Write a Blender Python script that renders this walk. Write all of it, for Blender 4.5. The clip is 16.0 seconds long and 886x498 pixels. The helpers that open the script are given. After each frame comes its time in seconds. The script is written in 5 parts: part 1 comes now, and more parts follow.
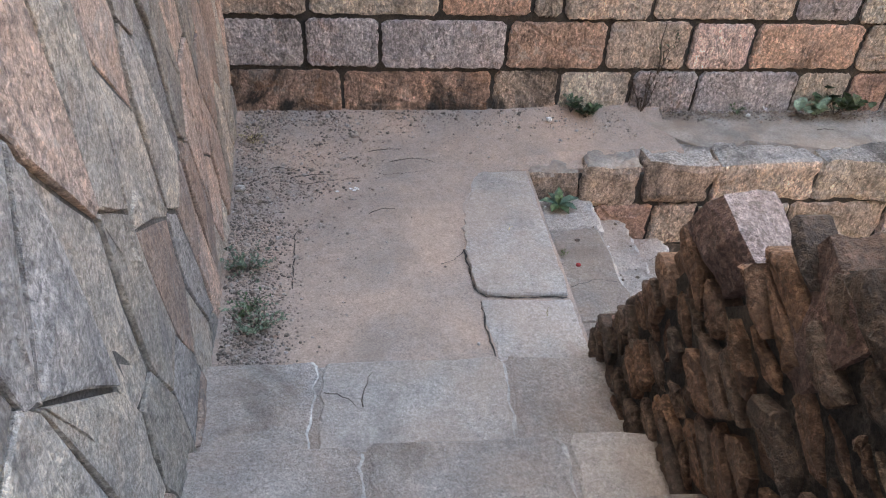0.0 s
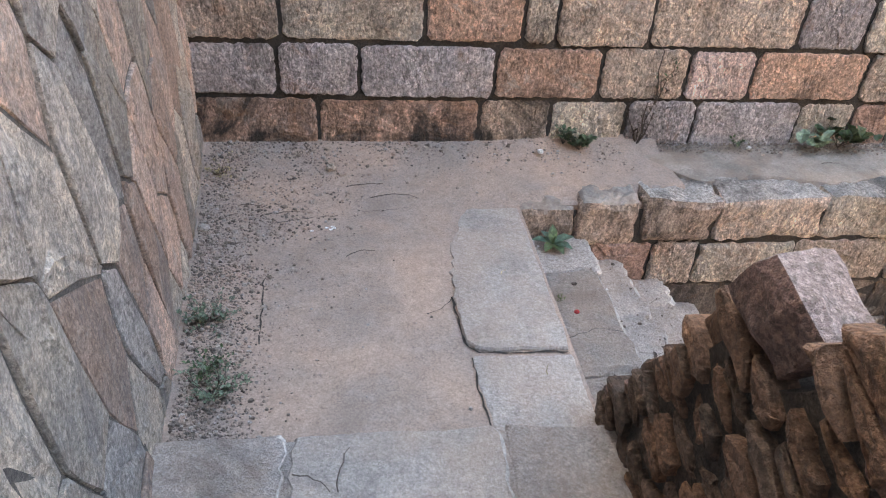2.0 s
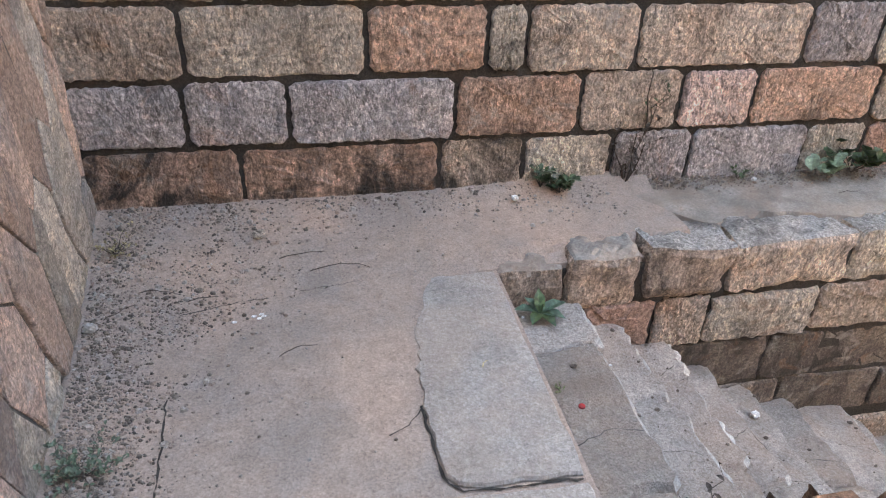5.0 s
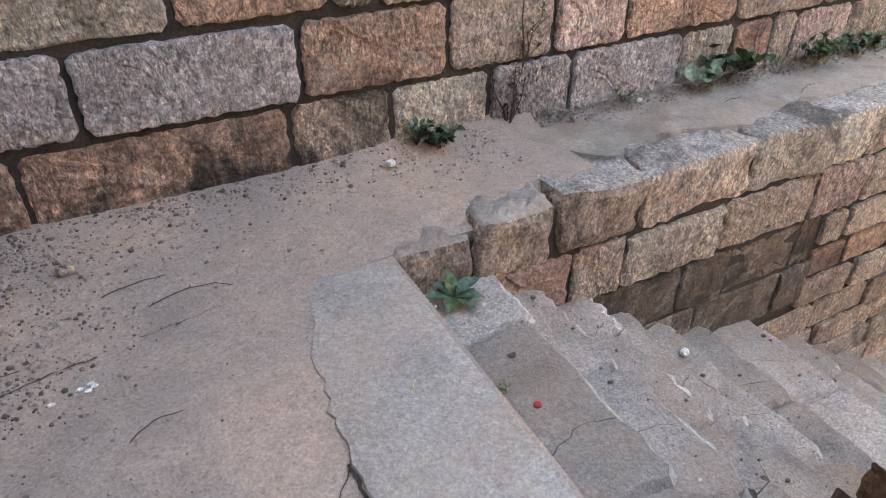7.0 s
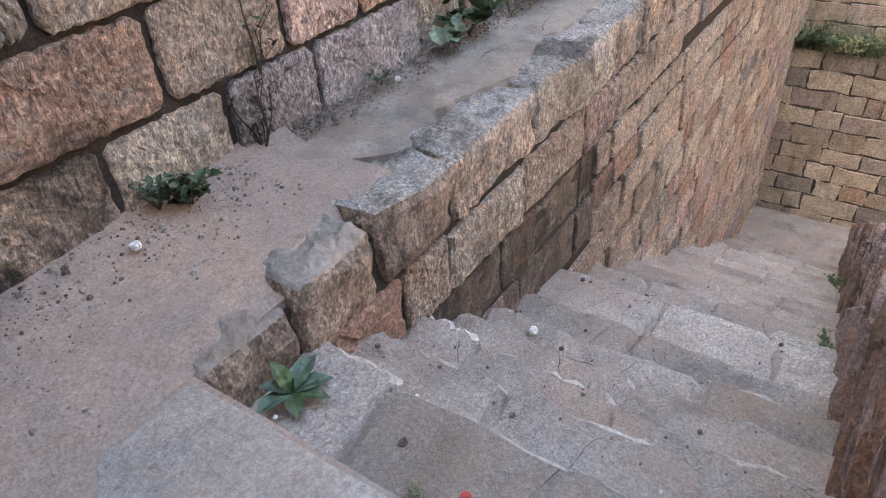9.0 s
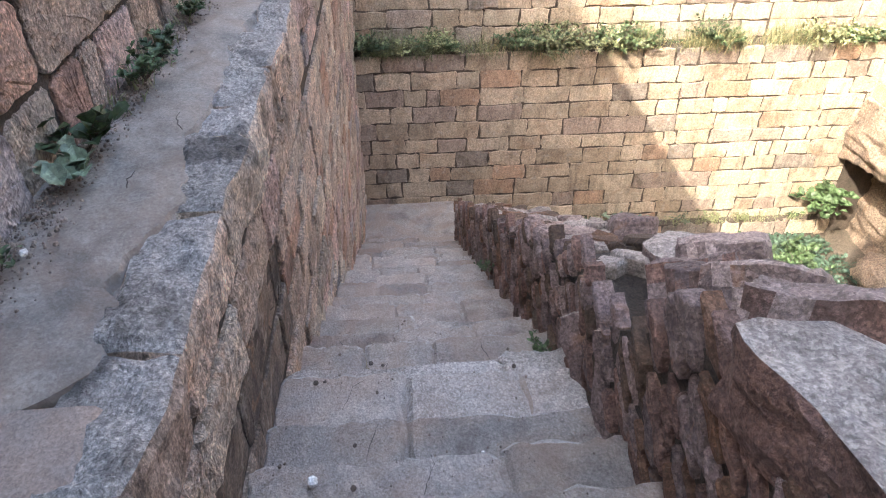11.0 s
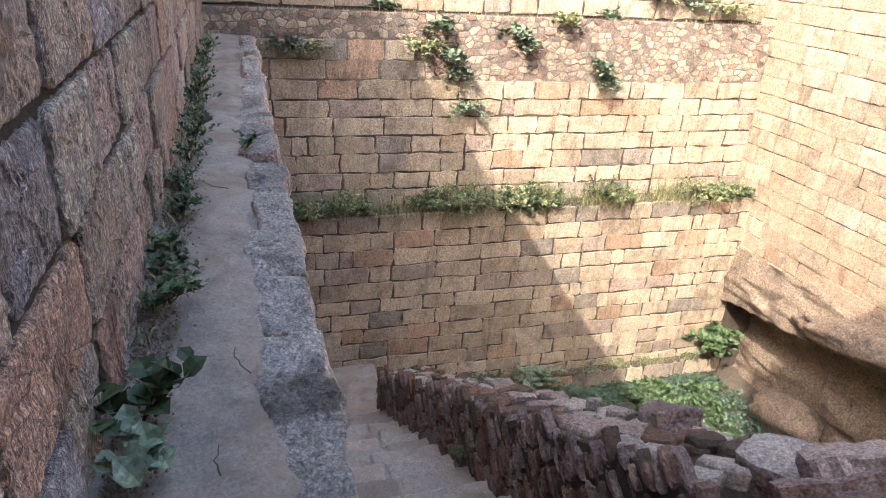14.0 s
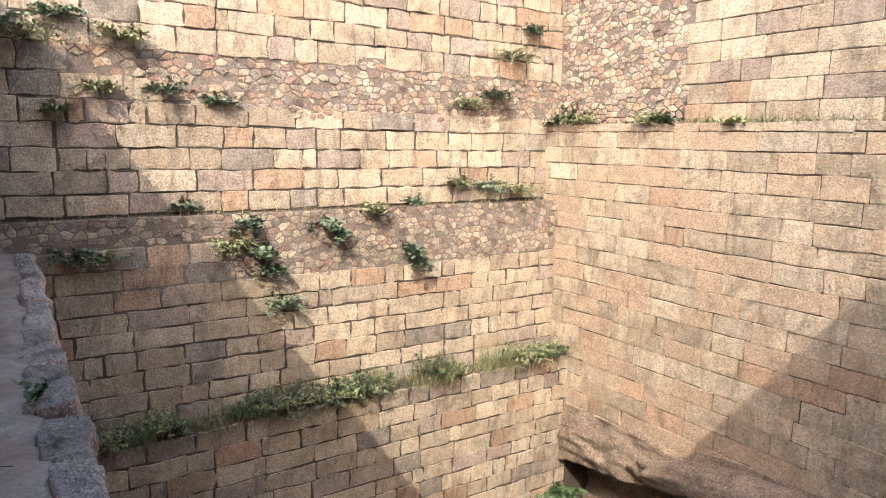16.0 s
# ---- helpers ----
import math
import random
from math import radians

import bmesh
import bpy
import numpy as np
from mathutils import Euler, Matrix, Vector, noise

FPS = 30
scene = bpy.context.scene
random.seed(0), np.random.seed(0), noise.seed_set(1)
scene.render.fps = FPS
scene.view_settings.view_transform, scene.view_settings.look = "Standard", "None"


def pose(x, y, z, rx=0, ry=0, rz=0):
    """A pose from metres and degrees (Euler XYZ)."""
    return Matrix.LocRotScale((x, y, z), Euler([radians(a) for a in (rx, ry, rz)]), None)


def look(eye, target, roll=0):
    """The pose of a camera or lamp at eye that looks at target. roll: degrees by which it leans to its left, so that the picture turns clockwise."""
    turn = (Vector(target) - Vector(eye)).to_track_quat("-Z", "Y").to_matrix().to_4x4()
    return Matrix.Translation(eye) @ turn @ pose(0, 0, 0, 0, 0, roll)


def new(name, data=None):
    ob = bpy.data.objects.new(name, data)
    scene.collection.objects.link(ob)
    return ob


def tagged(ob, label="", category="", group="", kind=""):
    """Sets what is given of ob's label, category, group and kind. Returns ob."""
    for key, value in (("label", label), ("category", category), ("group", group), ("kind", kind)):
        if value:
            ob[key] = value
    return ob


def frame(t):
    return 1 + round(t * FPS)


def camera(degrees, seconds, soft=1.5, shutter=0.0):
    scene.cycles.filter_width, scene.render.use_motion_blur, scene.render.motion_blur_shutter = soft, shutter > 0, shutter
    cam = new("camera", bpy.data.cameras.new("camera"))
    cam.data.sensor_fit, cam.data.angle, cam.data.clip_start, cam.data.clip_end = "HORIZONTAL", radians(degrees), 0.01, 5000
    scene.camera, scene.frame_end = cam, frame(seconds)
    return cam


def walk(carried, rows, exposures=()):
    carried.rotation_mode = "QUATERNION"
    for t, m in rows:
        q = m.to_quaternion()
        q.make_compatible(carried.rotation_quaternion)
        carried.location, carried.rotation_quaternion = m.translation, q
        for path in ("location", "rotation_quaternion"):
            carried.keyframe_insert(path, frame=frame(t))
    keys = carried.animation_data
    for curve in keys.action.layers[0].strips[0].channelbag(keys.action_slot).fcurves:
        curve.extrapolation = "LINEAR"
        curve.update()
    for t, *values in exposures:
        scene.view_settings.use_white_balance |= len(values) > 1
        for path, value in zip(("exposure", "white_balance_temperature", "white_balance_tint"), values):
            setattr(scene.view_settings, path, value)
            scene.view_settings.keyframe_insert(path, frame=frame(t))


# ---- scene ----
cam = camera(66.4, 16.0, soft=1.1)
PATH = [
    (0, (-0.457, 0.01, 2.324), (-0.261, 1.607, 1.136), 3.0),
    (0.5, (-0.443, 0.067, 2.263), (-0.231, 1.621, 1.022), 4.1),
    (1, (-0.434, 0.217, 2.167), (-0.276, 1.819, 0.98), 2.7),
    (1.5, (-0.38, 0.317, 2.186), (-0.111, 1.918, 1.017), 5.6),
    (2, (-0.449, 0.381, 2.19), (-0.192, 2.016, 1.066), 4.0),
    (2.5, (-0.443, 0.475, 2.191), (-0.155, 2.213, 1.245), 3.3),
    (3, (-0.378, 0.621, 2.086), (-0.08, 2.382, 1.185), 1.7),
    (3.2, (-0.368, 0.662, 2.085), (-0.112, 2.427, 1.181), 2.0),
    (5.3, (-0.314, 1.311, 1.905), (0.095, 2.912, 0.779), 1.8),
    (5.5, (-0.305, 1.378, 1.893), (0.135, 2.933, 0.715), 0.8),
    (6, (-0.286, 1.543, 1.811), (0.416, 3.063, 0.717), 0.5),
    (6.5, (-0.35, 1.696, 1.718), (0.378, 3.132, 0.532), -0.0),
    (7, (-0.315, 1.88, 1.627), (0.467, 3.332, 0.497), 0.3),
    (7.5, (-0.28, 2.057, 1.623), (0.585, 3.376, 0.393), 1.7),
    (8, (-0.302, 2.22, 1.506), (0.807, 3.419, 0.351), -0.7),
    (8.5, (-0.275, 2.416, 1.463), (0.896, 3.453, 0.217), -0.1),
    (9, (-0.111, 2.567, 1.451), (1.196, 3.509, 0.266), -4.2),
    (9.5, (0.03, 2.776, 1.457), (1.625, 3.141, 0.307), 2.1),
    (9.7, (0.096, 2.873, 1.481), (1.719, 2.981, 0.317), 4.1),
    (11.8, (0.554, 3.452, 1.603), (2.158, 3.308, 0.418), 0.1),
    (12, (0.591, 3.508, 1.615), (2.233, 3.396, 0.479), 0.4),
    (12.5, (0.689, 3.647, 1.639), (2.386, 3.593, 0.581), -0.5),
    (13, (0.813, 3.938, 1.621), (2.517, 3.564, 0.642), 3.0),
    (13.5, (0.946, 4.14, 1.614), (2.641, 3.706, 0.645), 3.8),
    (13.7, (1.03, 4.177, 1.621), (2.76, 3.693, 0.742), 3.5),
    (14, (1.192, 4.258, 1.636), (2.928, 3.706, 0.812), 3.8),
    (14.5, (1.282, 4.343, 1.689), (3.033, 3.611, 1.058), 2.7),
    (14.7, (1.303, 4.332, 1.724), (3.07, 3.589, 1.154), 1.3),
    (15, (1.39, 4.326, 1.742), (3.238, 3.678, 1.34), 1.4),
    (15.5, (1.577, 4.334, 1.773), (3.369, 3.529, 1.401), 2.8),
    (16, (1.668, 4.318, 1.765), (3.317, 3.231, 1.451), 1.0),
]
walk(cam, [(t, look(eye, target, roll)) for t, eye, target, roll in PATH],
     [(0.0, 3.5, 7250, 7), (1.0, 3.62, 7150, 7), (3.2, 3.65, 7150, 6), (6.5, 3.55, 7150, 6), (8.2, 3.45, 7100, 7), (9.4, 3.45, 6500, 7), (11.8, 2.88, 6100, 9), (13.0, 2.6, 6000, 9), (14.5, 2.36, 6000, 9), (16.0, 1.76, 6050, 8)])


# ---- light ----
SUN = Vector((1.149, -1.0, -1.377)).normalized()
world = bpy.data.worlds.new("sky")
scene.world = world
world.use_nodes = True
wn = world.node_tree.nodes
sky = wn.new("ShaderNodeTexSky")
sky.sky_type = "NISHITA"
sky.sun_disc = False
sky.sun_elevation = math.asin(-SUN.z)
sky.sun_rotation = math.atan2(-SUN.x, -SUN.y)
sky.air_density, sky.dust_density = 1.3, 5.0
wn["Background"].inputs["Strength"].default_value = 0.15
world.node_tree.links.new(sky.outputs[0], wn["Background"].inputs[0])
sun = new("sun", bpy.data.lights.new("sun", "SUN"))
sun.data.energy, sun.data.angle, sun.data.color = 1.45, radians(0.5), (1.0, 0.87, 0.69)
sun.matrix_world = look((-20, 20, 25), Vector((-20, 20, 25)) + SUN)


# ---- materials ----
def stone_mat(name, base, second, stain=0.35, stain_col=(0.035, 0.03, 0.027), grain=55.0, bump=0.5, rough=0.9, tone=0.25, mottle=3.0, dust=0.0, speck=0.6, pit=0.5, lo=0.54, streak=0.0, pale=0.0, pits_at=26.0, pits_lo=0.38, crystal=0.55, peck=0.0, rust=0.0):
    """Weathered stone: two colours mottled, fine grain, dark stains in patches, a tone of its own for every piece."""
    far = "far" in name or "pale" in name or "plaster" in name

    def calm(c, k=0.27 if far else 0.30, gain=1.16 if far else 1.2):
        g = 0.25 * c[0] + 0.65 * c[1] + 0.1 * c[2]
        return tuple(min(0.8, gain * (x + (g - x) * k)) for x in c)

    if "leaf" not in name and "grass" not in name and "red" not in name and "slate" not in name:
        base, second = calm(base), calm(second)
    m = bpy.data.materials.new(name)
    m.use_nodes = True
    nt = m.node_tree
    nd, ln = nt.nodes, nt.links
    bsdf = nd["Principled BSDF"]
    bsdf.inputs["Roughness"].default_value = rough
    geo = nd.new("ShaderNodeNewGeometry")
    info = nd.new("ShaderNodeObjectInfo")

    def tex(scale, detail, rgh, dist=0.0):
        n = nd.new("ShaderNodeTexNoise")
        n.inputs["Scale"].default_value, n.inputs["Detail"].default_value = scale, detail
        n.inputs["Roughness"].default_value, n.inputs["Distortion"].default_value = rgh, dist
        ln.new(geo.outputs["Position"], n.inputs["Vector"])
        return n

    def ramp(src, lo, hi, a=0.0, b=1.0):
        n = nd.new("ShaderNodeMapRange")
        n.inputs["From Min"].default_value, n.inputs["From Max"].default_value = lo, hi
        n.inputs["To Min"].default_value, n.inputs["To Max"].default_value = a, b
        ln.new(src, n.inputs["Value"])
        return n.outputs[0]

    def mix(fac, a, b, kind="MIX"):
        n = nd.new("ShaderNodeMix")
        n.data_type, n.blend_type = "RGBA", kind
        for sock, v in ((n.inputs[0], fac), (n.inputs[6], a), (n.inputs[7], b)):
            if isinstance(v, (tuple, float, int)):
                sock.default_value = (*v, 1) if isinstance(v, tuple) else v
            else:
                ln.new(v, sock)
        return n.outputs[2]

    big, mid, fine = tex(mottle, 5, 0.6, 0.4), tex(14, 6, 0.7), tex(grain, 4, 0.75)
    col = mix(ramp(big.outputs["Fac"], 0.35, 0.65), base, second)
    grey = ramp(info.outputs["Random"], 0, 1, 1 - tone, 1 + tone)
    isl = ramp(geo.outputs["Random Per Island"], 0, 1, 1 - tone, 1 + tone)
    both = nd.new("ShaderNodeMath")
    both.operation = "MULTIPLY"
    ln.new(grey, both.inputs[0]), ln.new(isl, both.inputs[1])
    rgb = nd.new("ShaderNodeCombineColor")
    for i in range(3):
        ln.new(both.outputs[0], rgb.inputs[i])
    col = mix(1.0, col, rgb.outputs[0], "MULTIPLY")
    col = mix(ramp(mid.outputs["Fac"], 0.42, 0.62, 0, 0.35), col, tuple(0.62 * c for c in base))
    fleck = mix(ramp(fine.outputs["Fac"], 0.36, 0.64), (0.45, 0.44, 0.43), (1.5, 1.49, 1.47))
    col = mix(speck, col, fleck, "MULTIPLY")
    vor = nd.new("ShaderNodeTexVoronoi")
    vor.inputs["Scale"].default_value = grain * 1.7
    vor.inputs["Randomness"].default_value = 1.0
    wob = mix(0.03, geo.outputs["Position"], fine.outputs["Color"], "ADD")
    ln.new(wob, vor.inputs["Vector"])
    sep = nd.new("ShaderNodeSeparateColor")
    ln.new(vor.outputs["Color"], sep.inputs[0])
    cryst = mix(ramp(sep.outputs[0], 0.0, 1.0), (0.42, 0.41, 0.405), (1.62, 1.61, 1.59))
    col = mix(min(1.0, crystal), col, cryst, "MULTIPLY")
    pits = tex(pits_at, 5, 0.85, 0.6)
    dark = ramp(pits.outputs["Fac"], pits_lo, pits_lo + 0.12, pit, 0)
    col = mix(dark, col, tuple(0.3 * c for c in base))
    st = tex(1.7, 7, 0.66, 0.9)
    col = mix(ramp(st.outputs["Fac"], lo, lo + 0.12, 0, stain), col, stain_col)
    if streak:
        mp = nd.new("ShaderNodeMapping")
        mp.inputs["Scale"].default_value = (1.0, 1.0, 0.28)
        ln.new(geo.outputs["Position"], mp.inputs["Vector"])
        sk = tex(4.5, 7, 0.7, 0.6)
        ln.new(mp.outputs[0], sk.inputs["Vector"])
        col = mix(ramp(sk.outputs["Fac"], 0.50, 0.64, 0, streak), col, stain_col)
    if pale:
        pl = tex(6.5, 6, 0.75, 0.8)
        col = mix(ramp(pl.outputs["Fac"], 0.55, 0.66, 0, pale), col, (0.55, 0.52, 0.48))
    if rust:
        rs = tex(3.1, 6, 0.7, 1.2)
        col = mix(ramp(rs.outputs["Fac"], 0.56, 0.68, 0, rust), col, (0.42, 0.20, 0.085))
    hack = None
    if peck:
        mq = nd.new("ShaderNodeMapping")
        mq.inputs["Rotation"].default_value = (0.35, 0.45, 0.0)
        mq.inputs["Scale"].default_value = (1.0, 1.0, 0.42)
        ln.new(geo.outputs["Position"], mq.inputs["Vector"])
        hack = tex(50.0, 3.5, 0.7, 0.9)
        ln.new(mq.outputs[0], hack.inputs["Vector"])
        where = tex(5.0, 4, 0.6, 0.3)
        dents = mix(ramp(hack.outputs["Fac"], 0.33, 0.64), (0.26, 0.24, 0.225), (1.75, 1.74, 1.71))
        col = mix(ramp(where.outputs["Fac"], 0.36, 0.60, 0.35 * peck, peck), col, dents, "MULTIPLY")
    if dust:
        ds = tex(2.3, 5, 0.6, 0.5)
        col = mix(ramp(ds.outputs["Fac"], 0.4, 0.6, 0, dust), col, (0.44, 0.305, 0.215))
    ln.new(col, bsdf.inputs["Base Color"])
    add = nd.new("ShaderNodeMath")
    add.operation = "MULTIPLY_ADD"
    ln.new(mid.outputs["Fac"], add.inputs[0])
    add.inputs[1].default_value = 1.6
    chip = nd.new("ShaderNodeMath")
    chip.operation = "ADD"
    ln.new(fine.outputs["Fac"], chip.inputs[0])
    ln.new(ramp(sep.outputs[1], 0, 1, 0, 0.5 * crystal), chip.inputs[1])
    if hack:
        deep = nd.new("ShaderNodeMath")
        deep.operation = "MULTIPLY_ADD"
        ln.new(hack.outputs["Fac"], deep.inputs[0])
        deep.inputs[1].default_value = 2.2 * peck
        ln.new(chip.outputs[0], deep.inputs[2])
        chip = deep
    ln.new(chip.outputs[0], add.inputs[2])
    bp = nd.new("ShaderNodeBump")
    bp.inputs["Strength"].default_value, bp.inputs["Distance"].default_value = bump, 0.022
    ln.new(add.outputs[0], bp.inputs["Height"])
    ln.new(bp.outputs[0], bsdf.inputs["Normal"])
    return m


def leaf_mat(name, base, second):
    m = stone_mat(name, base, second, stain=0.0, grain=30, bump=0.1, rough=0.55, tone=0.35, mottle=6)
    m.node_tree.nodes["Principled BSDF"].inputs["Subsurface Weight"].default_value = 0.0
    return m


TAN = stone_mat("stone_tan", (0.63, 0.485, 0.365), (0.52, 0.385, 0.295), stain=0.5, lo=0.53, pit=0.6, streak=0.35, pale=0.5, bump=1.0, speck=0.35, grain=42.0, crystal=0.5, pits_lo=0.40, peck=0.85, rust=0.35)
CREAM = stone_mat("stone_cream", (0.70, 0.59, 0.46), (0.56, 0.45, 0.355), stain=0.5, lo=0.53, pit=0.6, streak=0.35, pale=0.5, bump=1.0, speck=0.35, grain=42.0, crystal=0.5, pits_lo=0.40, peck=0.85, rust=0.35)
ORANGE = stone_mat("stone_orange", (0.64, 0.375, 0.24), (0.55, 0.335, 0.23), stain=0.5, lo=0.53, pit=0.6, streak=0.35, pale=0.5, bump=1.0, speck=0.35, grain=42.0, crystal=0.5, pits_lo=0.40, peck=0.85, rust=0.1)
PINK = stone_mat("stone_pink", (0.66, 0.465, 0.395), (0.55, 0.375, 0.32), stain=0.5, lo=0.53, pit=0.6, streak=0.35, pale=0.5, bump=1.0, speck=0.35, grain=42.0, crystal=0.5, pits_lo=0.40, peck=0.85, rust=0.1)
GREY = stone_mat("stone_grey", (0.52, 0.465, 0.465), (0.37, 0.325, 0.34), stain=0.5, lo=0.53, pit=0.6, streak=0.35, pale=0.5, bump=1.0, speck=0.35, grain=42.0, crystal=0.5, pits_lo=0.40, peck=0.85, rust=0.35)
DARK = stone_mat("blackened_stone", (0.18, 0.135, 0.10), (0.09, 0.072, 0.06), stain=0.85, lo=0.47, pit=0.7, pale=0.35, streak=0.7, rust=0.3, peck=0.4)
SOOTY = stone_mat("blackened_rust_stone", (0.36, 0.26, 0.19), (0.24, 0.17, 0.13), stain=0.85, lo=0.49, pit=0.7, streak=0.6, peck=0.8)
GRIT = stone_mat("dark_grit", (0.25, 0.19, 0.15), (0.15, 0.115, 0.09), stain=0.1, tone=0.4)
RUST = stone_mat("stone_rust", (0.380, 0.207, 0.138), (0.310, 0.184, 0.132), stain=0.75, lo=0.5, pit=0.7)
LOWTAN = stone_mat("sooty_stone_tan", (0.58, 0.44, 0.31), (0.44, 0.32, 0.24), stain=0.95, lo=0.47, pit=0.65, streak=0.85, pale=0.3, bump=1.0, speck=0.35, grain=42.0, crystal=0.5, pits_lo=0.40, peck=0.8, rust=0.35)
LOWRUST = stone_mat("sooty_stone_rust", (0.60, 0.345, 0.22), (0.46, 0.285, 0.20), stain=0.95, lo=0.47, pit=0.65, streak=0.85, pale=0.25, bump=1.0, speck=0.35, grain=42.0, crystal=0.5, pits_lo=0.40, peck=0.8, rust=0.35)
PALETTE = {"l": LOWTAN, "s": LOWRUST, "t": TAN, "c": CREAM, "o": ORANGE, "p": PINK, "g": GREY, "r": RUST}
FTAN = stone_mat("far_stone_tan", (0.50, 0.37, 0.235), (0.42, 0.29, 0.175), stain=0.3, grain=35, speck=0.42, pit=0.65, streak=0.35, tone=0.19, lo=0.50, crystal=0.32, bump=0.9, pale=0.3, rust=0.22)
FCREAM = stone_mat("far_stone_cream", (0.56, 0.43, 0.285), (0.48, 0.35, 0.22), stain=0.22, grain=35, speck=0.42, pit=0.65, streak=0.35, tone=0.19, lo=0.50, crystal=0.32, bump=0.9, pale=0.3, rust=0.22)
FORANGE = stone_mat("far_stone_orange", (0.50, 0.29, 0.16), (0.44, 0.27, 0.155), stain=0.2, grain=35, speck=0.42, pit=0.65, streak=0.35, tone=0.19, lo=0.50, crystal=0.32, bump=0.9, pale=0.3, rust=0.22)
FPINK = stone_mat("far_stone_pink", (0.42, 0.30, 0.225), (0.36, 0.255, 0.19), stain=0.3, grain=35, speck=0.42, pit=0.65, streak=0.35, tone=0.19, lo=0.50, crystal=0.32, bump=0.9, pale=0.3, rust=0.22)
FGREY = stone_mat("far_stone_grey", (0.34, 0.27, 0.21), (0.28, 0.22, 0.17), stain=0.4, grain=35, speck=0.42, pit=0.65, streak=0.35, tone=0.19, lo=0.50, crystal=0.32, bump=0.9, pale=0.3, rust=0.22)
MORTAR = stone_mat("dark_mortar", (0.062, 0.048, 0.038), (0.034, 0.027, 0.022), stain=0.5, grain=80, tone=0.0)
FMORTAR = stone_mat("far_mortar", (0.12, 0.085, 0.058), (0.065, 0.048, 0.034), stain=0.5, grain=60, tone=0.0)
BED = stone_mat("far_rubble_mortar", (0.23, 0.165, 0.125), (0.15, 0.11, 0.085), stain=0.35, grain=45, tone=0.0)
PATCH = stone_mat("lime_plaster", (0.46, 0.31, 0.19), (0.38, 0.25, 0.155), stain=0.25, grain=45, tone=0.0)
DIRT = stone_mat("dusty_earth", (0.405, 0.268, 0.188), (0.265, 0.21, 0.18), stain=0.35, stain_col=(0.2, 0.16, 0.13), grain=90, bump=0.35, tone=0.0, mottle=1.7, speck=0.3, pit=0.6, pits_at=38.0, pits_lo=0.335, crystal=0.30)
STEP = stone_mat("granite_step", (0.44, 0.39, 0.35), (0.31, 0.28, 0.262), peck=0.3, stain=0.5, stain_col=(0.12, 0.10, 0.09), grain=75, bump=0.95, tone=0.28, dust=0.42, speck=0.3, pit=0.6, pits_at=38.0, pits_lo=0.335, crystal=0.30)
PALESTEP = stone_mat("pale_granite_step", (0.50, 0.46, 0.43), (0.40, 0.37, 0.345), peck=0.3, stain=0.35, stain_col=(0.15, 0.13, 0.12), grain=70, bump=0.8, tone=0.12, dust=0.2, speck=0.3)
EDGE = stone_mat("worn_step_edge", (0.50, 0.46, 0.42), (0.38, 0.345, 0.31), stain=0.35, lo=0.5, stain_col=(0.16, 0.14, 0.12), grain=70, bump=0.4, tone=0.15, speck=0.3, crystal=0.35)
SLABM = stone_mat("grey_flagstone", (0.39, 0.345, 0.31), (0.30, 0.268, 0.245), peck=0.25, stain=0.3, stain_col=(0.14, 0.12, 0.11), grain=75, bump=0.55, tone=0.08, dust=0.3, speck=0.3, pit=0.6, pits_at=38.0, pits_lo=0.335, crystal=0.30)
CEMENT = stone_mat("cement_ledge", (0.31, 0.28, 0.245), (0.165, 0.147, 0.13), stain=0.6, lo=0.5, stain_col=(0.14, 0.115, 0.095), grain=60, bump=0.3, tone=0.0, dust=0.25, speck=0.3, pit=0.6, pits_at=38.0, pits_lo=0.335, crystal=0.30)
CAPM = stone_mat("worn_granite_cap", (0.40, 0.375, 0.35), (0.29, 0.265, 0.245), stain=0.65, lo=0.5, grain=60, bump=0.8, speck=0.45, pit=0.6, pale=0.3, peck=0.6)
FACE = stone_mat("smooth_rubble_face", (0.46, 0.385, 0.295), (0.30, 0.27, 0.245), rust=0.15, stain=0.25, stain_col=(0.17, 0.165, 0.17), grain=60, peck=0.4, bump=0.7, tone=0.36, mottle=3.4, speck=0.4, pit=0.65, pale=0.45, streak=0.55, crystal=0.5, pits_lo=0.39)
FACEG = stone_mat("smooth_rubble_grey", (0.34, 0.315, 0.30), (0.25, 0.235, 0.22), stain=0.35, stain_col=(0.10, 0.10, 0.105), grain=60, peck=0.4, bump=0.7, tone=0.3, mottle=3.4, speck=0.4, pit=0.65, pale=0.4, streak=0.6, crystal=0.5)
FACEP = stone_mat("smooth_rubble_pink", (0.50, 0.325, 0.235), (0.40, 0.285, 0.22), stain=0.2, stain_col=(0.17, 0.165, 0.17), grain=60, peck=0.4, bump=0.7, tone=0.36, mottle=3.4, speck=0.4, pit=0.65, pale=0.45, streak=0.55, crystal=0.5, pits_lo=0.39)
JOINT = stone_mat("grey_joint", (0.155, 0.135, 0.12), (0.085, 0.076, 0.07), stain=0.4, grain=90, tone=0.0)
SLATE = stone_mat("dark_slate", (0.125, 0.082, 0.058), (0.066, 0.047, 0.036), stain=0.35, stain_col=(0.02, 0.018, 0.017), grain=45, bump=0.8, tone=0.35)
SLATER = stone_mat("rusty_slate", (0.19, 0.106, 0.064), (0.10, 0.062, 0.044), stain=0.3, stain_col=(0.025, 0.02, 0.018), grain=45, bump=0.8, tone=0.35)
SLATEB = stone_mat("brown_slate", (0.225, 0.135, 0.11), (0.14, 0.092, 0.078), stain=0.3, stain_col=(0.04, 0.03, 0.026), grain=45, bump=0.9, tone=0.2)
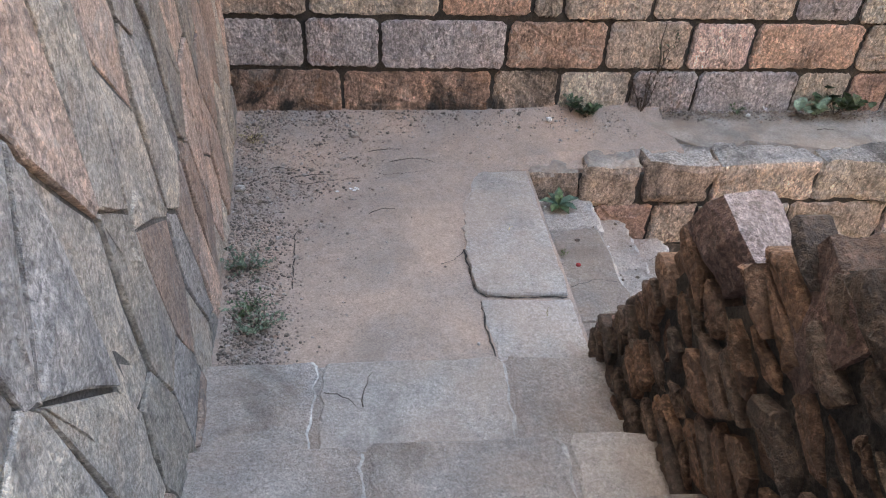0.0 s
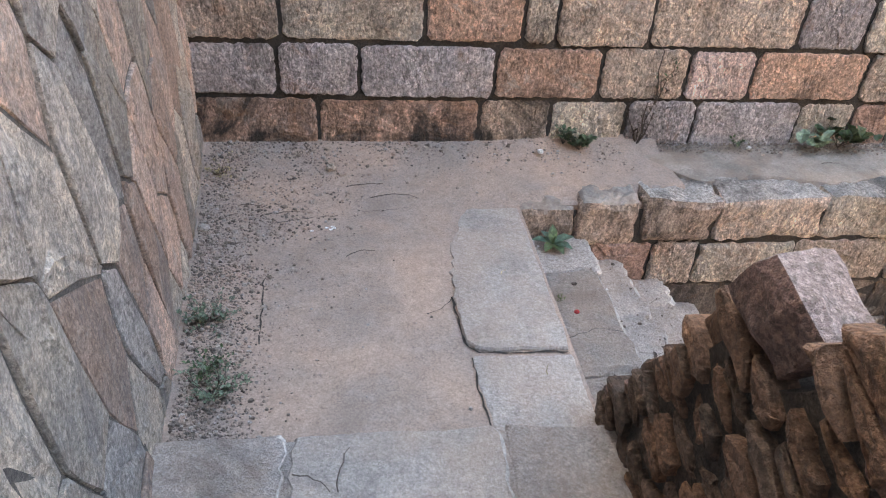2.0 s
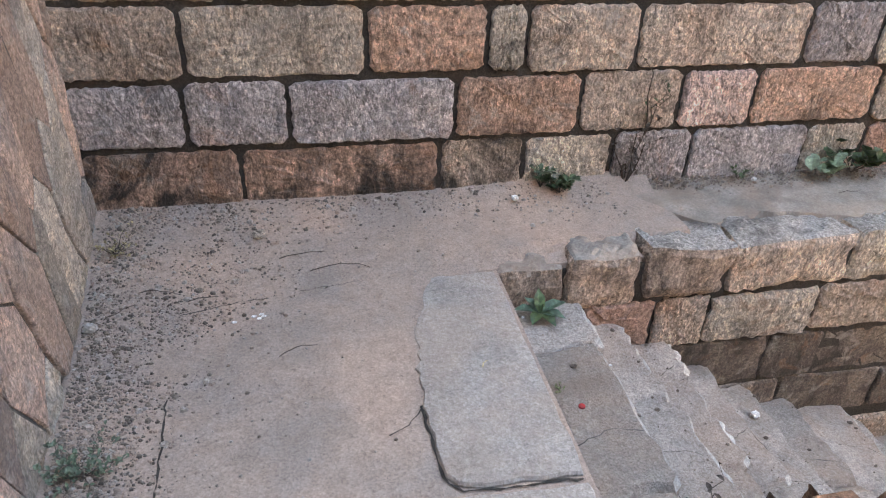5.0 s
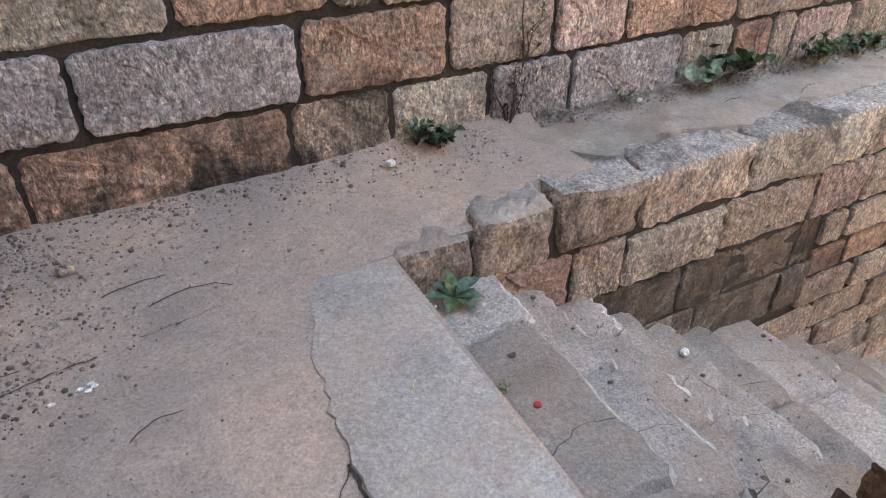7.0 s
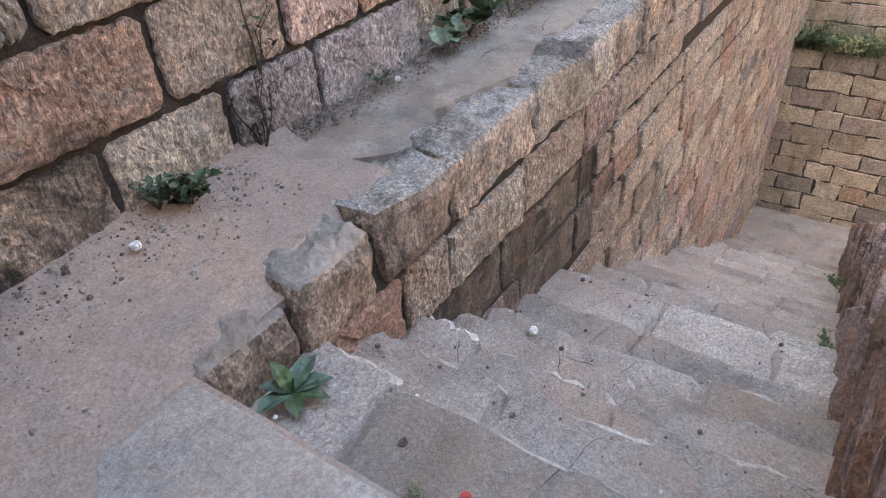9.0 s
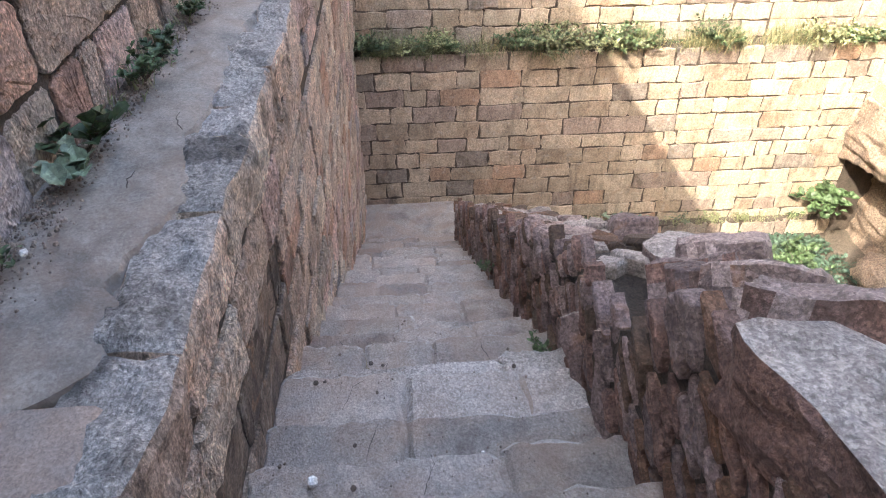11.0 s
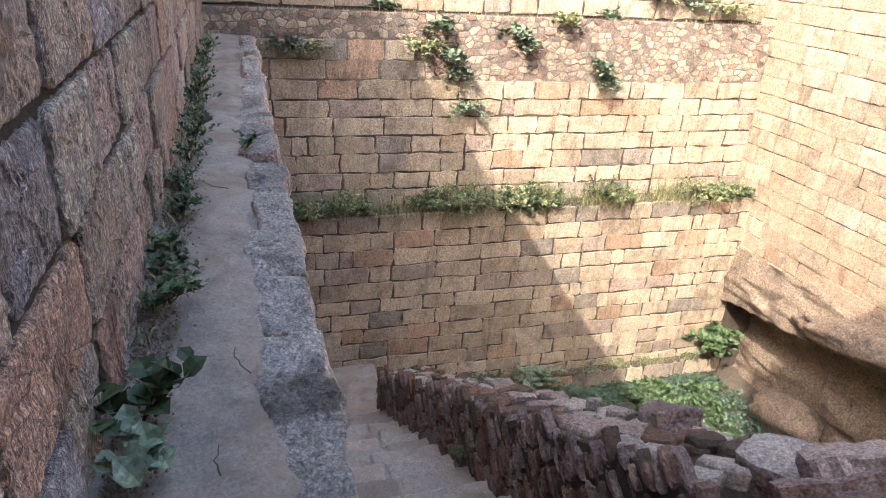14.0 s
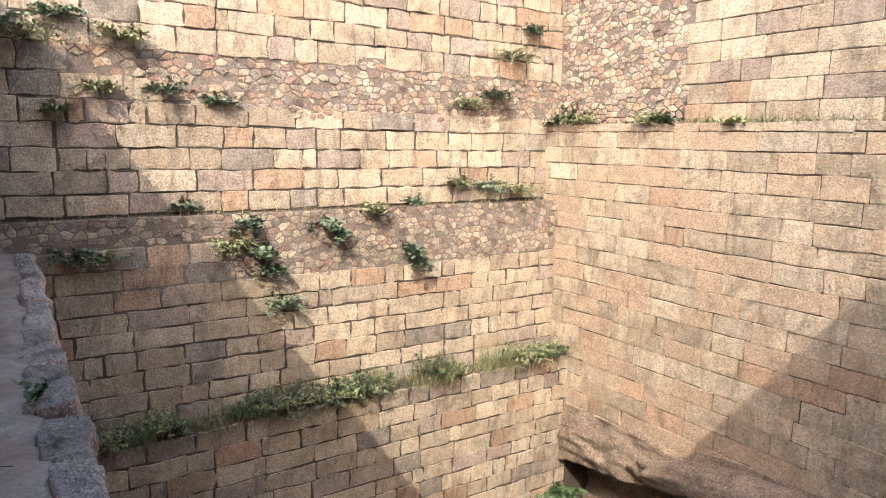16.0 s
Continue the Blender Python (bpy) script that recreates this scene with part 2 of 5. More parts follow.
SLATEV = stone_mat("violet_slate", (0.225, 0.17, 0.16), (0.15, 0.112, 0.11), stain=0.3, stain_col=(0.04, 0.03, 0.028), grain=45, bump=0.9, tone=0.3, rust=0.3)
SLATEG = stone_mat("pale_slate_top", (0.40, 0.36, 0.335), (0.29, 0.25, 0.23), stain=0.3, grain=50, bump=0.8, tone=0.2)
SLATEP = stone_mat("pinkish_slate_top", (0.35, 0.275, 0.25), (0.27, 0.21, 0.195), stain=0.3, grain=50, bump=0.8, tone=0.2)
MUD = stone_mat("dark_mud", (0.062, 0.042, 0.029), (0.032, 0.023, 0.017), stain=0.4, grain=60, bump=1.0, tone=0.0)
ROCK = stone_mat("natural_rock", (0.36, 0.245, 0.155), (0.21, 0.145, 0.095), rust=0.3, streak=0.3, stain=0.6, grain=25, bump=1.0, tone=0.0, mottle=0.9)
SOIL = stone_mat("pit_soil", (0.17, 0.125, 0.085), (0.12, 0.09, 0.06), stain=0.3, grain=40, bump=0.8, tone=0.0, mottle=1.5)
LEAF = leaf_mat("green_leaf", (0.075, 0.12, 0.048), (0.055, 0.09, 0.038))
LEAFD = leaf_mat("dark_broad_leaf", (0.075, 0.125, 0.085), (0.055, 0.095, 0.06))
LEAFB = leaf_mat("bluish_leaf", (0.19, 0.24, 0.16), (0.15, 0.20, 0.13))
GRASS = leaf_mat("grass_blade", (0.23, 0.27, 0.13), (0.27, 0.26, 0.14))
DRY = leaf_mat("dry_grass", (0.38, 0.31, 0.16), (0.3, 0.24, 0.13))
TWIG = stone_mat("twig_bark", (0.10, 0.07, 0.05), (0.07, 0.05, 0.04), stain=0.2, tone=0.2)
WHITE = stone_mat("white_scrap", (0.72, 0.70, 0.67), (0.62, 0.60, 0.57), stain=0.05, tone=0.1, bump=0.2)
RED = stone_mat("red_plastic", (0.45, 0.03, 0.03), (0.4, 0.03, 0.03), stain=0.05, tone=0.0, bump=0.05, rough=0.4)


# ---- building blocks ----
rnd = random.Random(7)


def mesh_of(name, verts, faces, mat, smooth=False):
    me = bpy.data.meshes.new(name)
    me.from_pydata([tuple(v) for v in verts], [], faces)
    mats = mat if isinstance(mat, (list, tuple)) else [mat]
    for x in mats:
        me.materials.append(x)
    if smooth:
        me.polygons.foreach_set("use_smooth", [True] * len(me.polygons))
    me.update()
    return me


def piece(name, verts, faces, mat, parent=None, smooth=False):
    ob = new(name, mesh_of(name, verts, faces, mat, smooth))
    if parent is not None:
        ob.parent = parent
    return ob


def thing(name, label, category, kind="", group=""):
    return tagged(new(name), label, category, group, kind)


def frame_of(origin, u, v):
    """A plane's frame: maps (along, up, out) to the world."""
    o, u, v = Vector(origin), Vector(u).normalized(), Vector(v).normalized()
    n = u.cross(v)
    return lambda a, b, c: o + u * a + v * b + n * c


def block(poly, at, proud, back, bevel, r, bulge=0.005):
    """A stone with the outline poly, in the plane's frame at: rough bevelled edges, a slightly uneven face."""
    n = len(poly)
    cx, cy = sum(p[0] for p in poly) / n, sum(p[1] for p in poly) / n
    verts, faces = [], []
    for p in poly:
        verts.append(at(p[0], p[1], -back))
    for p in poly:
        verts.append(at(p[0], p[1], proud - bevel * r.uniform(0.6, 1.3)))
    for p in poly:
        d = math.hypot(cx - p[0], cy - p[1]) or 1.0
        k = min(0.45, bevel * r.uniform(0.8, 1.6) / d)
        verts.append(at(p[0] + (cx - p[0]) * k, p[1] + (cy - p[1]) * k, proud + r.uniform(-0.5, 0.5) * bulge))
    for p in poly:
        k = 0.5 + r.uniform(-0.1, 0.1)
        verts.append(at(p[0] + (cx - p[0]) * k, p[1] + (cy - p[1]) * k, proud + r.uniform(-0.4, 1.0) * bulge))
    for a in range(3):
        for i in range(n):
            j = (i + 1) % n
            faces.append((a * n + i, a * n + j, (a + 1) * n + j, (a + 1) * n + i))
    faces.append(tuple(range(3 * n, 4 * n)))
    return verts, faces


def rough_rect(u0, u1, v0, v1, r, jit, cuts=(3, 2), worn=0.018):
    """An uneven rectangle's outline, with worn corners."""
    c = min(worn, 0.18 * (v1 - v0), 0.18 * (u1 - u0))
    pts = []
    nu, nv = cuts
    w, h = u1 - u0, v1 - v0
    for i in range(nu):
        pts.append((u0 + c + (w - 2 * c) * i / (nu - 1), v0))
    for i in range(nv):
        pts.append((u1, v0 + c + (h - 2 * c) * i / (nv - 1)))
    for i in range(nu):
        pts.append((u1 - c - (w - 2 * c) * i / (nu - 1), v1))
    for i in range(nv):
        pts.append((u0, v1 - c - (h - 2 * c) * i / (nv - 1)))
    return [(a + r.uniform(-jit, jit), b + r.uniform(-jit, jit)) for a, b in pts]


def box(lo, hi):
    (a, b, c), (d, e, f) = lo, hi
    v = [(a, b, c), (d, b, c), (d, e, c), (a, e, c), (a, b, f), (d, b, f), (d, e, f), (a, e, f)]
    return v, [(0, 3, 2, 1), (4, 5, 6, 7), (0, 1, 5, 4), (1, 2, 6, 5), (2, 3, 7, 6), (3, 0, 4, 7)]


def prism(poly, z0, z1):
    """An upright prism over a plan outline; z0, z1 numbers or lists."""
    n = len(poly)
    lo = z0 if isinstance(z0, (list, tuple)) else [z0] * n
    hi = z1 if isinstance(z1, (list, tuple)) else [z1] * n
    v = [(x, y, z) for (x, y), z in zip(poly, lo)] + [(x, y, z) for (x, y), z in zip(poly, hi)]
    f = [tuple(range(n - 1, -1, -1)), tuple(range(n, 2 * n))]
    f += [(i, (i + 1) % n, n + (i + 1) % n, n + i) for i in range(n)]
    return v, f


def clip(poly, px, py, nx, ny):
    """The part of a polygon on the side of a line that its normal points away from."""
    out = []
    for i in range(len(poly)):
        a, b = poly[i], poly[(i + 1) % len(poly)]
        da, db = (a[0] - px) * nx + (a[1] - py) * ny, (b[0] - px) * nx + (b[1] - py) * ny
        if da <= 0:
            out.append(a)
        if da * db < 0:
            k = da / (da - db)
            out.append((a[0] + (b[0] - a[0]) * k, a[1] + (b[1] - a[1]) * k))
    return out


def cells(u0, u1, v0, v1, su, sv, tilt, r, jit=0.42):
    """Irregular stones that fill a rectangle: su by sv each in size, their long side tilted."""
    ct, st = math.cos(tilt), math.sin(tilt)
    warp = lambda u, v: ((u * ct + v * st) / su, (-u * st + v * ct) / sv)
    back = lambda a, b: (a * su * ct - b * sv * st, a * su * st + b * sv * ct)
    rect = [warp(u, v) for u, v in ((u0, v0), (u1, v0), (u1, v1), (u0, v1))]
    a0, a1 = min(p[0] for p in rect), max(p[0] for p in rect)
    b0, b1 = min(p[1] for p in rect), max(p[1] for p in rect)
    pts = {}
    for i in range(int(a0) - 2, int(a1) + 3):
        for j in range(int(b0) - 2, int(b1) + 3):
            pts[i, j] = (i + 0.5 * (j % 2) + r.uniform(-jit, jit), j + r.uniform(-jit, jit))
    out = []
    for (i, j), (x, y) in pts.items():
        poly = [(x - 2, y - 2), (x + 2, y - 2), (x + 2, y + 2), (x - 2, y + 2)]
        for di in range(-2, 3):
            for dj in range(-2, 3):
                q = pts.get((i + di, j + dj))
                if q and (di or dj):
                    poly = clip(poly, (x + q[0]) / 2, (y + q[1]) / 2, q[0] - x, q[1] - y)
                    if len(poly) < 3:
                        break
            if len(poly) < 3:
                break
        poly = [back(*p) for p in poly]
        for px, py, nx, ny in ((u0, 0, -1, 0), (u1, 0, 1, 0), (0, v0, 0, -1), (0, v1, 0, 1)):
            if len(poly) >= 3:
                poly = clip(poly, px, py, nx, ny)
        if len(poly) >= 3 and abs(area(poly)) > 0.08 * su * sv:
            out.append(poly)
    return out


def area(p):
    return 0.5 * sum(p[i][0] * p[(i + 1) % len(p)][1] - p[(i + 1) % len(p)][0] * p[i][1] for i in range(len(p)))


def shrink(poly, g):
    n = len(poly)
    cx, cy = sum(p[0] for p in poly) / n, sum(p[1] for p in poly) / n
    return [(cx + (x - cx) * max(0.2, 1 - g / (math.hypot(x - cx, y - cy) or 1)), cy + (y - cy) * max(0.2, 1 - g / (math.hypot(x - cx, y - cy) or 1))) for x, y in poly]


def courses(parent, at, u0, u1, v0, hs, widths, mats, r, gap=0.012, proud=0.02, jit=0.008, keep=None, name="stone", holes=0.0, bevel=0.010, cuts=(3, 2)):
    """Courses of squared stones, each an object, over a wall's backing."""
    v = v0
    for h in hs:
        u = u0 - r.uniform(0, widths[0])
        while u < u1:
            w = r.uniform(*widths)
            if r.random() < 0.12:
                w *= 0.5
            a, b = max(u, u0), min(u + w, u1)
            if b - a > 0.08 and r.random() > holes and (keep is None or keep((a + b) / 2, v + h / 2)):
                poly = rough_rect(a + gap, b - gap, v + gap, v + h - gap, r, jit, cuts)
                vs, fs = block(poly, at, proud + r.uniform(-0.014, 0.018), 0.04, bevel, r)
                piece(name, vs, fs, r.choices([m for m, _ in mats], [k for _, k in mats])[0], parent)
            u += w
        v += h
    return v


def rubble(parent, at, u0, u1, v0, v1, size, mats, r, proud=0.02, keep=None):
    """Small irregular stones joined into one mesh."""
    V, F, M = [], [], []
    for poly in cells(u0, u1, v0, v1, size * 1.4, size, 0.05, r):
        cu, cv = sum(p[0] for p in poly) / len(poly), sum(p[1] for p in poly) / len(poly)
        if (keep and not keep(cu, cv)) or r.random() < 0.03:
            continue
        vs, fs = block(shrink(poly, 0.010), at, proud * r.uniform(0.1, 1.5), 0.03, 0.010, r)
        k = len(V)
        V += vs
        F += [tuple(i + k for i in f) for f in fs]
        M += [r.randrange(len(mats))] * len(fs)
    if any(keep is None or keep(u0 + (u1 - u0) * i / 9, (v0 + v1) / 2) for i in range(10)):
        lo, hi = v0 + 0.12 * (v1 - v0), v1 - 0.02
        piece("mortar_bed", [at(u0, lo, 0.007), at(u1, lo, 0.007), at(u1, hi, 0.007), at(u0, hi, 0.007)], [(0, 1, 2, 3)], BED, parent)
    ob = piece("rubble_stones", V, F, mats, parent)
    ob.data.polygons.foreach_set("material_index", M)
    tagged(ob, kind="stuff")
    return ob


def hewn(name, size, m, mats, parent, seed, rad=0.03, amp=0.02, cuts=(8, 6, 5), ruin=0.0):
    """A hewn block: rounded uneven edges, rough faces; the second material on what faces up."""
    hx, hy, hz = (0.5 * q for q in size)
    nx, ny, nz = cuts
    index, V, F = {}, [], []
    shift = Vector((seed * 7.3, seed * 3.1, seed * 1.7))

    def vert(i, j, k):
        if (i, j, k) not in index:
            p = Vector((hx * (2 * i / nx - 1), hy * (2 * j / ny - 1), hz * (2 * k / nz - 1)))
            q = Vector((max(-hx + rad, min(hx - rad, p.x)), max(-hy + rad, min(hy - rad, p.y)), max(-hz + rad, min(hz - rad, p.z))))
            d = p - q
            n = d.normalized() if d.length > 1e-6 else Vector((0, 0, 1))
            p = q + n * min(rad, d.length)
            wob = noise.noise_vector(p * 3.0 + shift) * ruin
            p = p + n * amp * (0.9 * noise.noise(p * 9.0 + shift) + 0.6 * noise.noise(p * 27.0 + shift)) + Vector((wob.x, wob.y, wob.z))
            index[i, j, k] = len(V)
            V.append(p)
        return index[i, j, k]

    for i in range(nx):
        for j in range(ny):
            F.append((vert(i, j, nz), vert(i + 1, j, nz), vert(i + 1, j + 1, nz), vert(i, j + 1, nz)))
            F.append((vert(i, j, 0), vert(i, j + 1, 0), vert(i + 1, j + 1, 0), vert(i + 1, j, 0)))
        for k in range(nz):
            F.append((vert(i, 0, k), vert(i + 1, 0, k), vert(i + 1, 0, k + 1), vert(i, 0, k + 1)))
            F.append((vert(i, ny, k), vert(i, ny, k + 1), vert(i + 1, ny, k + 1), vert(i + 1, ny, k)))
    for j in range(ny):
        for k in range(nz):
            F.append((vert(0, j, k), vert(0, j, k + 1), vert(0, j + 1, k + 1), vert(0, j + 1, k)))
            F.append((vert(nx, j, k), vert(nx, j + 1, k), vert(nx, j + 1, k + 1), vert(nx, j, k + 1)))
    ob = piece(name, [m @ p for p in V], F, mats, parent)
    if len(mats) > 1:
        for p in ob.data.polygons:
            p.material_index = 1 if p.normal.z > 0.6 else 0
    return ob


# ---- large structure ----
UP = (0, 0, 1)
WALL_Y, EDGE_Y = 4.76, 3.97
PIT_Z = -7.25
STAIR = [(0.60, 0.0), (1.04, -0.195), (1.35, -0.38), (1.65, -0.56), (1.98, -0.77), (2.36, -0.99), (2.70, -1.18), (3.10, -1.28), (3.36, -1.46), (3.75, -1.68), (4.17, -1.92), (4.56, -2.2), (5.05, -2.46), (5.6, -2.78)]
treads = random.Random(2)
while STAIR[-1][0] < 10.4:
    go = treads.uniform(0.36, 0.56)
    STAIR.append((STAIR[-1][0] + go, STAIR[-1][1] - 0.59 * go))
FOOT_X, FOOT_Z = STAIR[-1]


def stair_z(x):
    for (a, za), (b, zb) in zip(STAIR, STAIR[1:]):
        if a <= x <= b:
            return za + (zb - za) * (x - a) / (b - a)
    return 0.0 if x < STAIR[0][0] else FOOT_Z


def left_x(y):
    return -1.22 - 0.1 * (y - 2.2)


# the ground: the floor of the pit, running on beyond the walls
def ground():
    V, F = [], []
    xs = [-400, -60, -14] + [1 + 0.4 * i for i in range(36)] + [40, 400]
    ys = [-400, -60, -20] + [-6.4 + 0.4 * i for i in range(29)] + [40, 400]
    for y in ys:
        for x in xs:
            z = PIT_Z
            if 0 < x < 16 and -7 < y < 5.2:
                z += 0.14 * max(0, y + 3) + 0.09 * noise.noise((x * 0.7, y * 0.7, 3))
            V.append((x, y, z))
    n = len(xs)
    for j in range(len(ys) - 1):
        for i in range(n - 1):
            F.append((j * n + i, j * n + i + 1, (j + 1) * n + i + 1, (j + 1) * n + i))
    return tagged(piece("ground", V, F, SOIL, smooth=True), "brown soil floor of the dry pit with weeds", "ground", kind="structure")


ground()

# north wall, along the ledge
wall_n = tagged(piece("wall_north", *box((-2.3, WALL_Y, -8), (14.2, WALL_Y + 1.2, 4.5)), MORTAR), "tall ashlar wall of large weathered granite blocks, dark joints", "wall", kind="structure")
at_n = frame_of((0, WALL_Y, 0), (1, 0, 0), UP)
ROWS_N = [
    (0.02, 0.44, (-1.5, -0.68, 0.43, 0.94, 1.50, 2.02, 2.84, 3.28, 3.62, 3.85, 4.4, 5.0, 5.5), "sslcggcrtplt"),
    (0.44, 0.81, (-1.5, -0.93, -0.40, 0.51, 1.25, 1.88, 2.37, 3.24, 4.05, 4.62, 5.3), "ggGotpotcpt"),
    (0.81, 1.19, (-1.5, -0.89, 0.02, 0.67, 0.89, 1.54, 2.62, 3.12, 3.75, 4.3, 4.95, 5.6), "tcocttgcpctt"),
    (1.19, 1.58, (-1.5, -1.36, -0.67, -0.16, 0.54, 1.18, 1.83, 2.48, 3.2, 3.9, 4.7, 5.4), "ttgcrtottgtoc"),
]


def wall_rows():
    r = random.Random(3)
    for v0, v1, us, code in ROWS_N:
        for i, (a, b) in enumerate(zip(us, us[1:])):
            g = 0.015
            poly = rough_rect(a + g, b - g, v0 + g + r.uniform(-0.01, 0.01), v1 - g + r.uniform(-0.01, 0.01), r, 0.0065, (24, 11), 0.03)
            vs, fs = block(poly, at_n, 0.024 + r.uniform(-0.012, 0.012), 0.03, 0.012, r, 0.010)
            piece("stone", vs, fs, PALETTE[code[i % len(code)].lower()], wall_n)
        mats = [(TAN, 4), (CREAM, 3), (ORANGE, 2), (PINK, 4), (GREY, 1)]
        courses(wall_n, at_n, us[-1], 13.3, v0, [v1 - v0], (0.5, 0.95), mats, r, gap=0.014, proud=0.03, bevel=0.011, cuts=(5, 3))
    courses(wall_n, at_n, -1.5, 13.3, 1.58, [0.38] * 5, (0.5, 1.0), [(TAN, 4), (CREAM, 3), (ORANGE, 2), (PINK, 4), (GREY, 1)], r, gap=0.014, proud=0.03, bevel=0.011, cuts=(5, 3))
    courses(wall_n, at_n, -1.5, 13.3, 3.48, [0.36] * 2, (0.9, 1.5), [(TAN, 4), (CREAM, 3)], r, proud=0.03)


wall_rows()

# west wall: smooth-faced irregular stones beside the landing and the upper steps
wall_w = tagged(piece("wall_west", *prism([(left_x(WALL_Y), WALL_Y), (-2.6, WALL_Y), (-2.0, -7.4), (left_x(-7.4), -7.4)], -8, 8.5), JOINT), "high wall faced with smooth interlocking beige stones, grey joints", "wall", kind="structure")


def west_face():
    r = random.Random(12)
    o = Vector((left_x(WALL_Y), WALL_Y, 0))
    u = Vector((left_x(-3) - left_x(WALL_Y), -3 - WALL_Y, 0)).normalized()
    at = lambda a, b, c: o + u * a + Vector((0, 0, b)) + Vector((-u.y, u.x, 0)) * c
    for poly in cells(0.0, 7.2, -0.05, 3.6, 0.25, 0.66, -0.30, r, 0.49):
        p = shrink(poly, r.uniform(0.005, 0.014))
        m = len(p)
        fine = []
        for i in range(m):
            a, b = p[i], p[(i + 1) % m]
            for k in range(2):
                q = k / 2
                j = 0.0 if k == 0 else 0.012
                fine.append((a[0] + (b[0] - a[0]) * q + r.uniform(-j, j), a[1] + (b[1] - a[1]) * q + r.uniform(-j, j)))
        vs, fs = block(fine, at, 0.010 + r.uniform(-0.007, 0.009), 0.03, 0.006, r, 0.012)
        piece("stone", vs, fs, r.choices((FACE, FACEP, FACEG), (5, 4, 1.6))[0], wall_w)


west_face()

# landing: dusty earth over flagstones
def landing_z(x, y):
    rise = max(0.0, min(1.0, (y - 3.95) / 0.5))
    return 0.07 * rise * rise * (3 - 2 * rise) + 0.05 * max(0.0, (y - 4.45) / 0.3) * (1 if x < 1.2 else 0.5) + 0.006 * noise.noise((x * 2, y * 2, 0)) + 0.0035 * noise.noise((x * 14, y * 14, 4)) * max(0.0, min(1.0, (0.1 - x) / 0.2))


def strip_z(x, y):
    k = max(0.0, min(1.0, (x - 0.35) / 0.5))
    k = k * k * (3 - 2 * k)
    bank = max(0.0, min(1.0, (y - 4.09 - 0.06 * noise.noise((x * 4, 0, 3))) / 0.06))
    far = 0.015 + 0.05 * bank + 0.006 * noise.noise((x * 3, y * 3, 2)) + bank * 0.02 * max(0.0, min(1.0, (x - 1.2) / 0.3)) + 0.09 * max(0.0, (y - 4.5) / 0.26) ** 2
    return landing_z(x, y) * (1 - k) + far * k


def grid(name, x0, x1, y0, y1, nx, ny, zf, mat, label, cat, xl=None, base=0.4):
    V, F = [], []
    for j in range(ny + 1):
        y = y0 + (y1 - y0) * j / ny
        for i in range(nx + 1):
            a = xl(y) if xl else x0
            x = a + (x1(y) if callable(x1) else x1 - 0) * 1.0 * i / nx - a * i / nx
            V.append((x, y, zf(x, y)))
    n = nx + 1
    for j in range(ny):
        for i in range(nx):
            F.append((j * n + i, j * n + i + 1, (j + 1) * n + i + 1, (j + 1) * n + i))
    k = len(V)
    rim = [i for i in range(n)] + [j * n + nx for j in range(1, ny + 1)] + [ny * n + i for i in range(nx - 1, -1, -1)] + [j * n for j in range(ny - 1, 0, -1)]
    V += [(V[i][0], V[i][1], V[i][2] - base) for i in rim]
    m = len(rim)
    for q in range(m):
        F.append((rim[q], k + q, k + (q + 1) % m, rim[(q + 1) % m]))
    return tagged(piece(name, V, F, mat, smooth=False), label, cat, kind="structure")


def edge_x(y):
    return 0.60 - 0.012 * (4.0 - y)


floor = grid("floor", 0, edge_x, 2.0, EDGE_Y + 0.05, 110, 120, landing_z, DIRT, "stone landing covered with pale dusty earth", "floor", xl=lambda y: left_x(y) - 0.05)
strip = grid("floor_strip", 0, 1.75, EDGE_Y + 0.05, WALL_Y + 0.02, 70, 24, strip_z, DIRT, "dusty earth strip along the foot of the wall", "floor", xl=lambda y: left_x(y) - 0.05)

# wall under the ledge
wall_l = tagged(piece("wall_ledge", *box((0.60, EDGE_Y + 0.03, -8), (13.4, WALL_Y + 0.3, -0.02)), MORTAR), "ashlar retaining wall under the ledge, tan granite blocks", "wall", kind="structure")
at_l = frame_of((0, EDGE_Y + 0.03, 0), (1, 0, 0), UP)


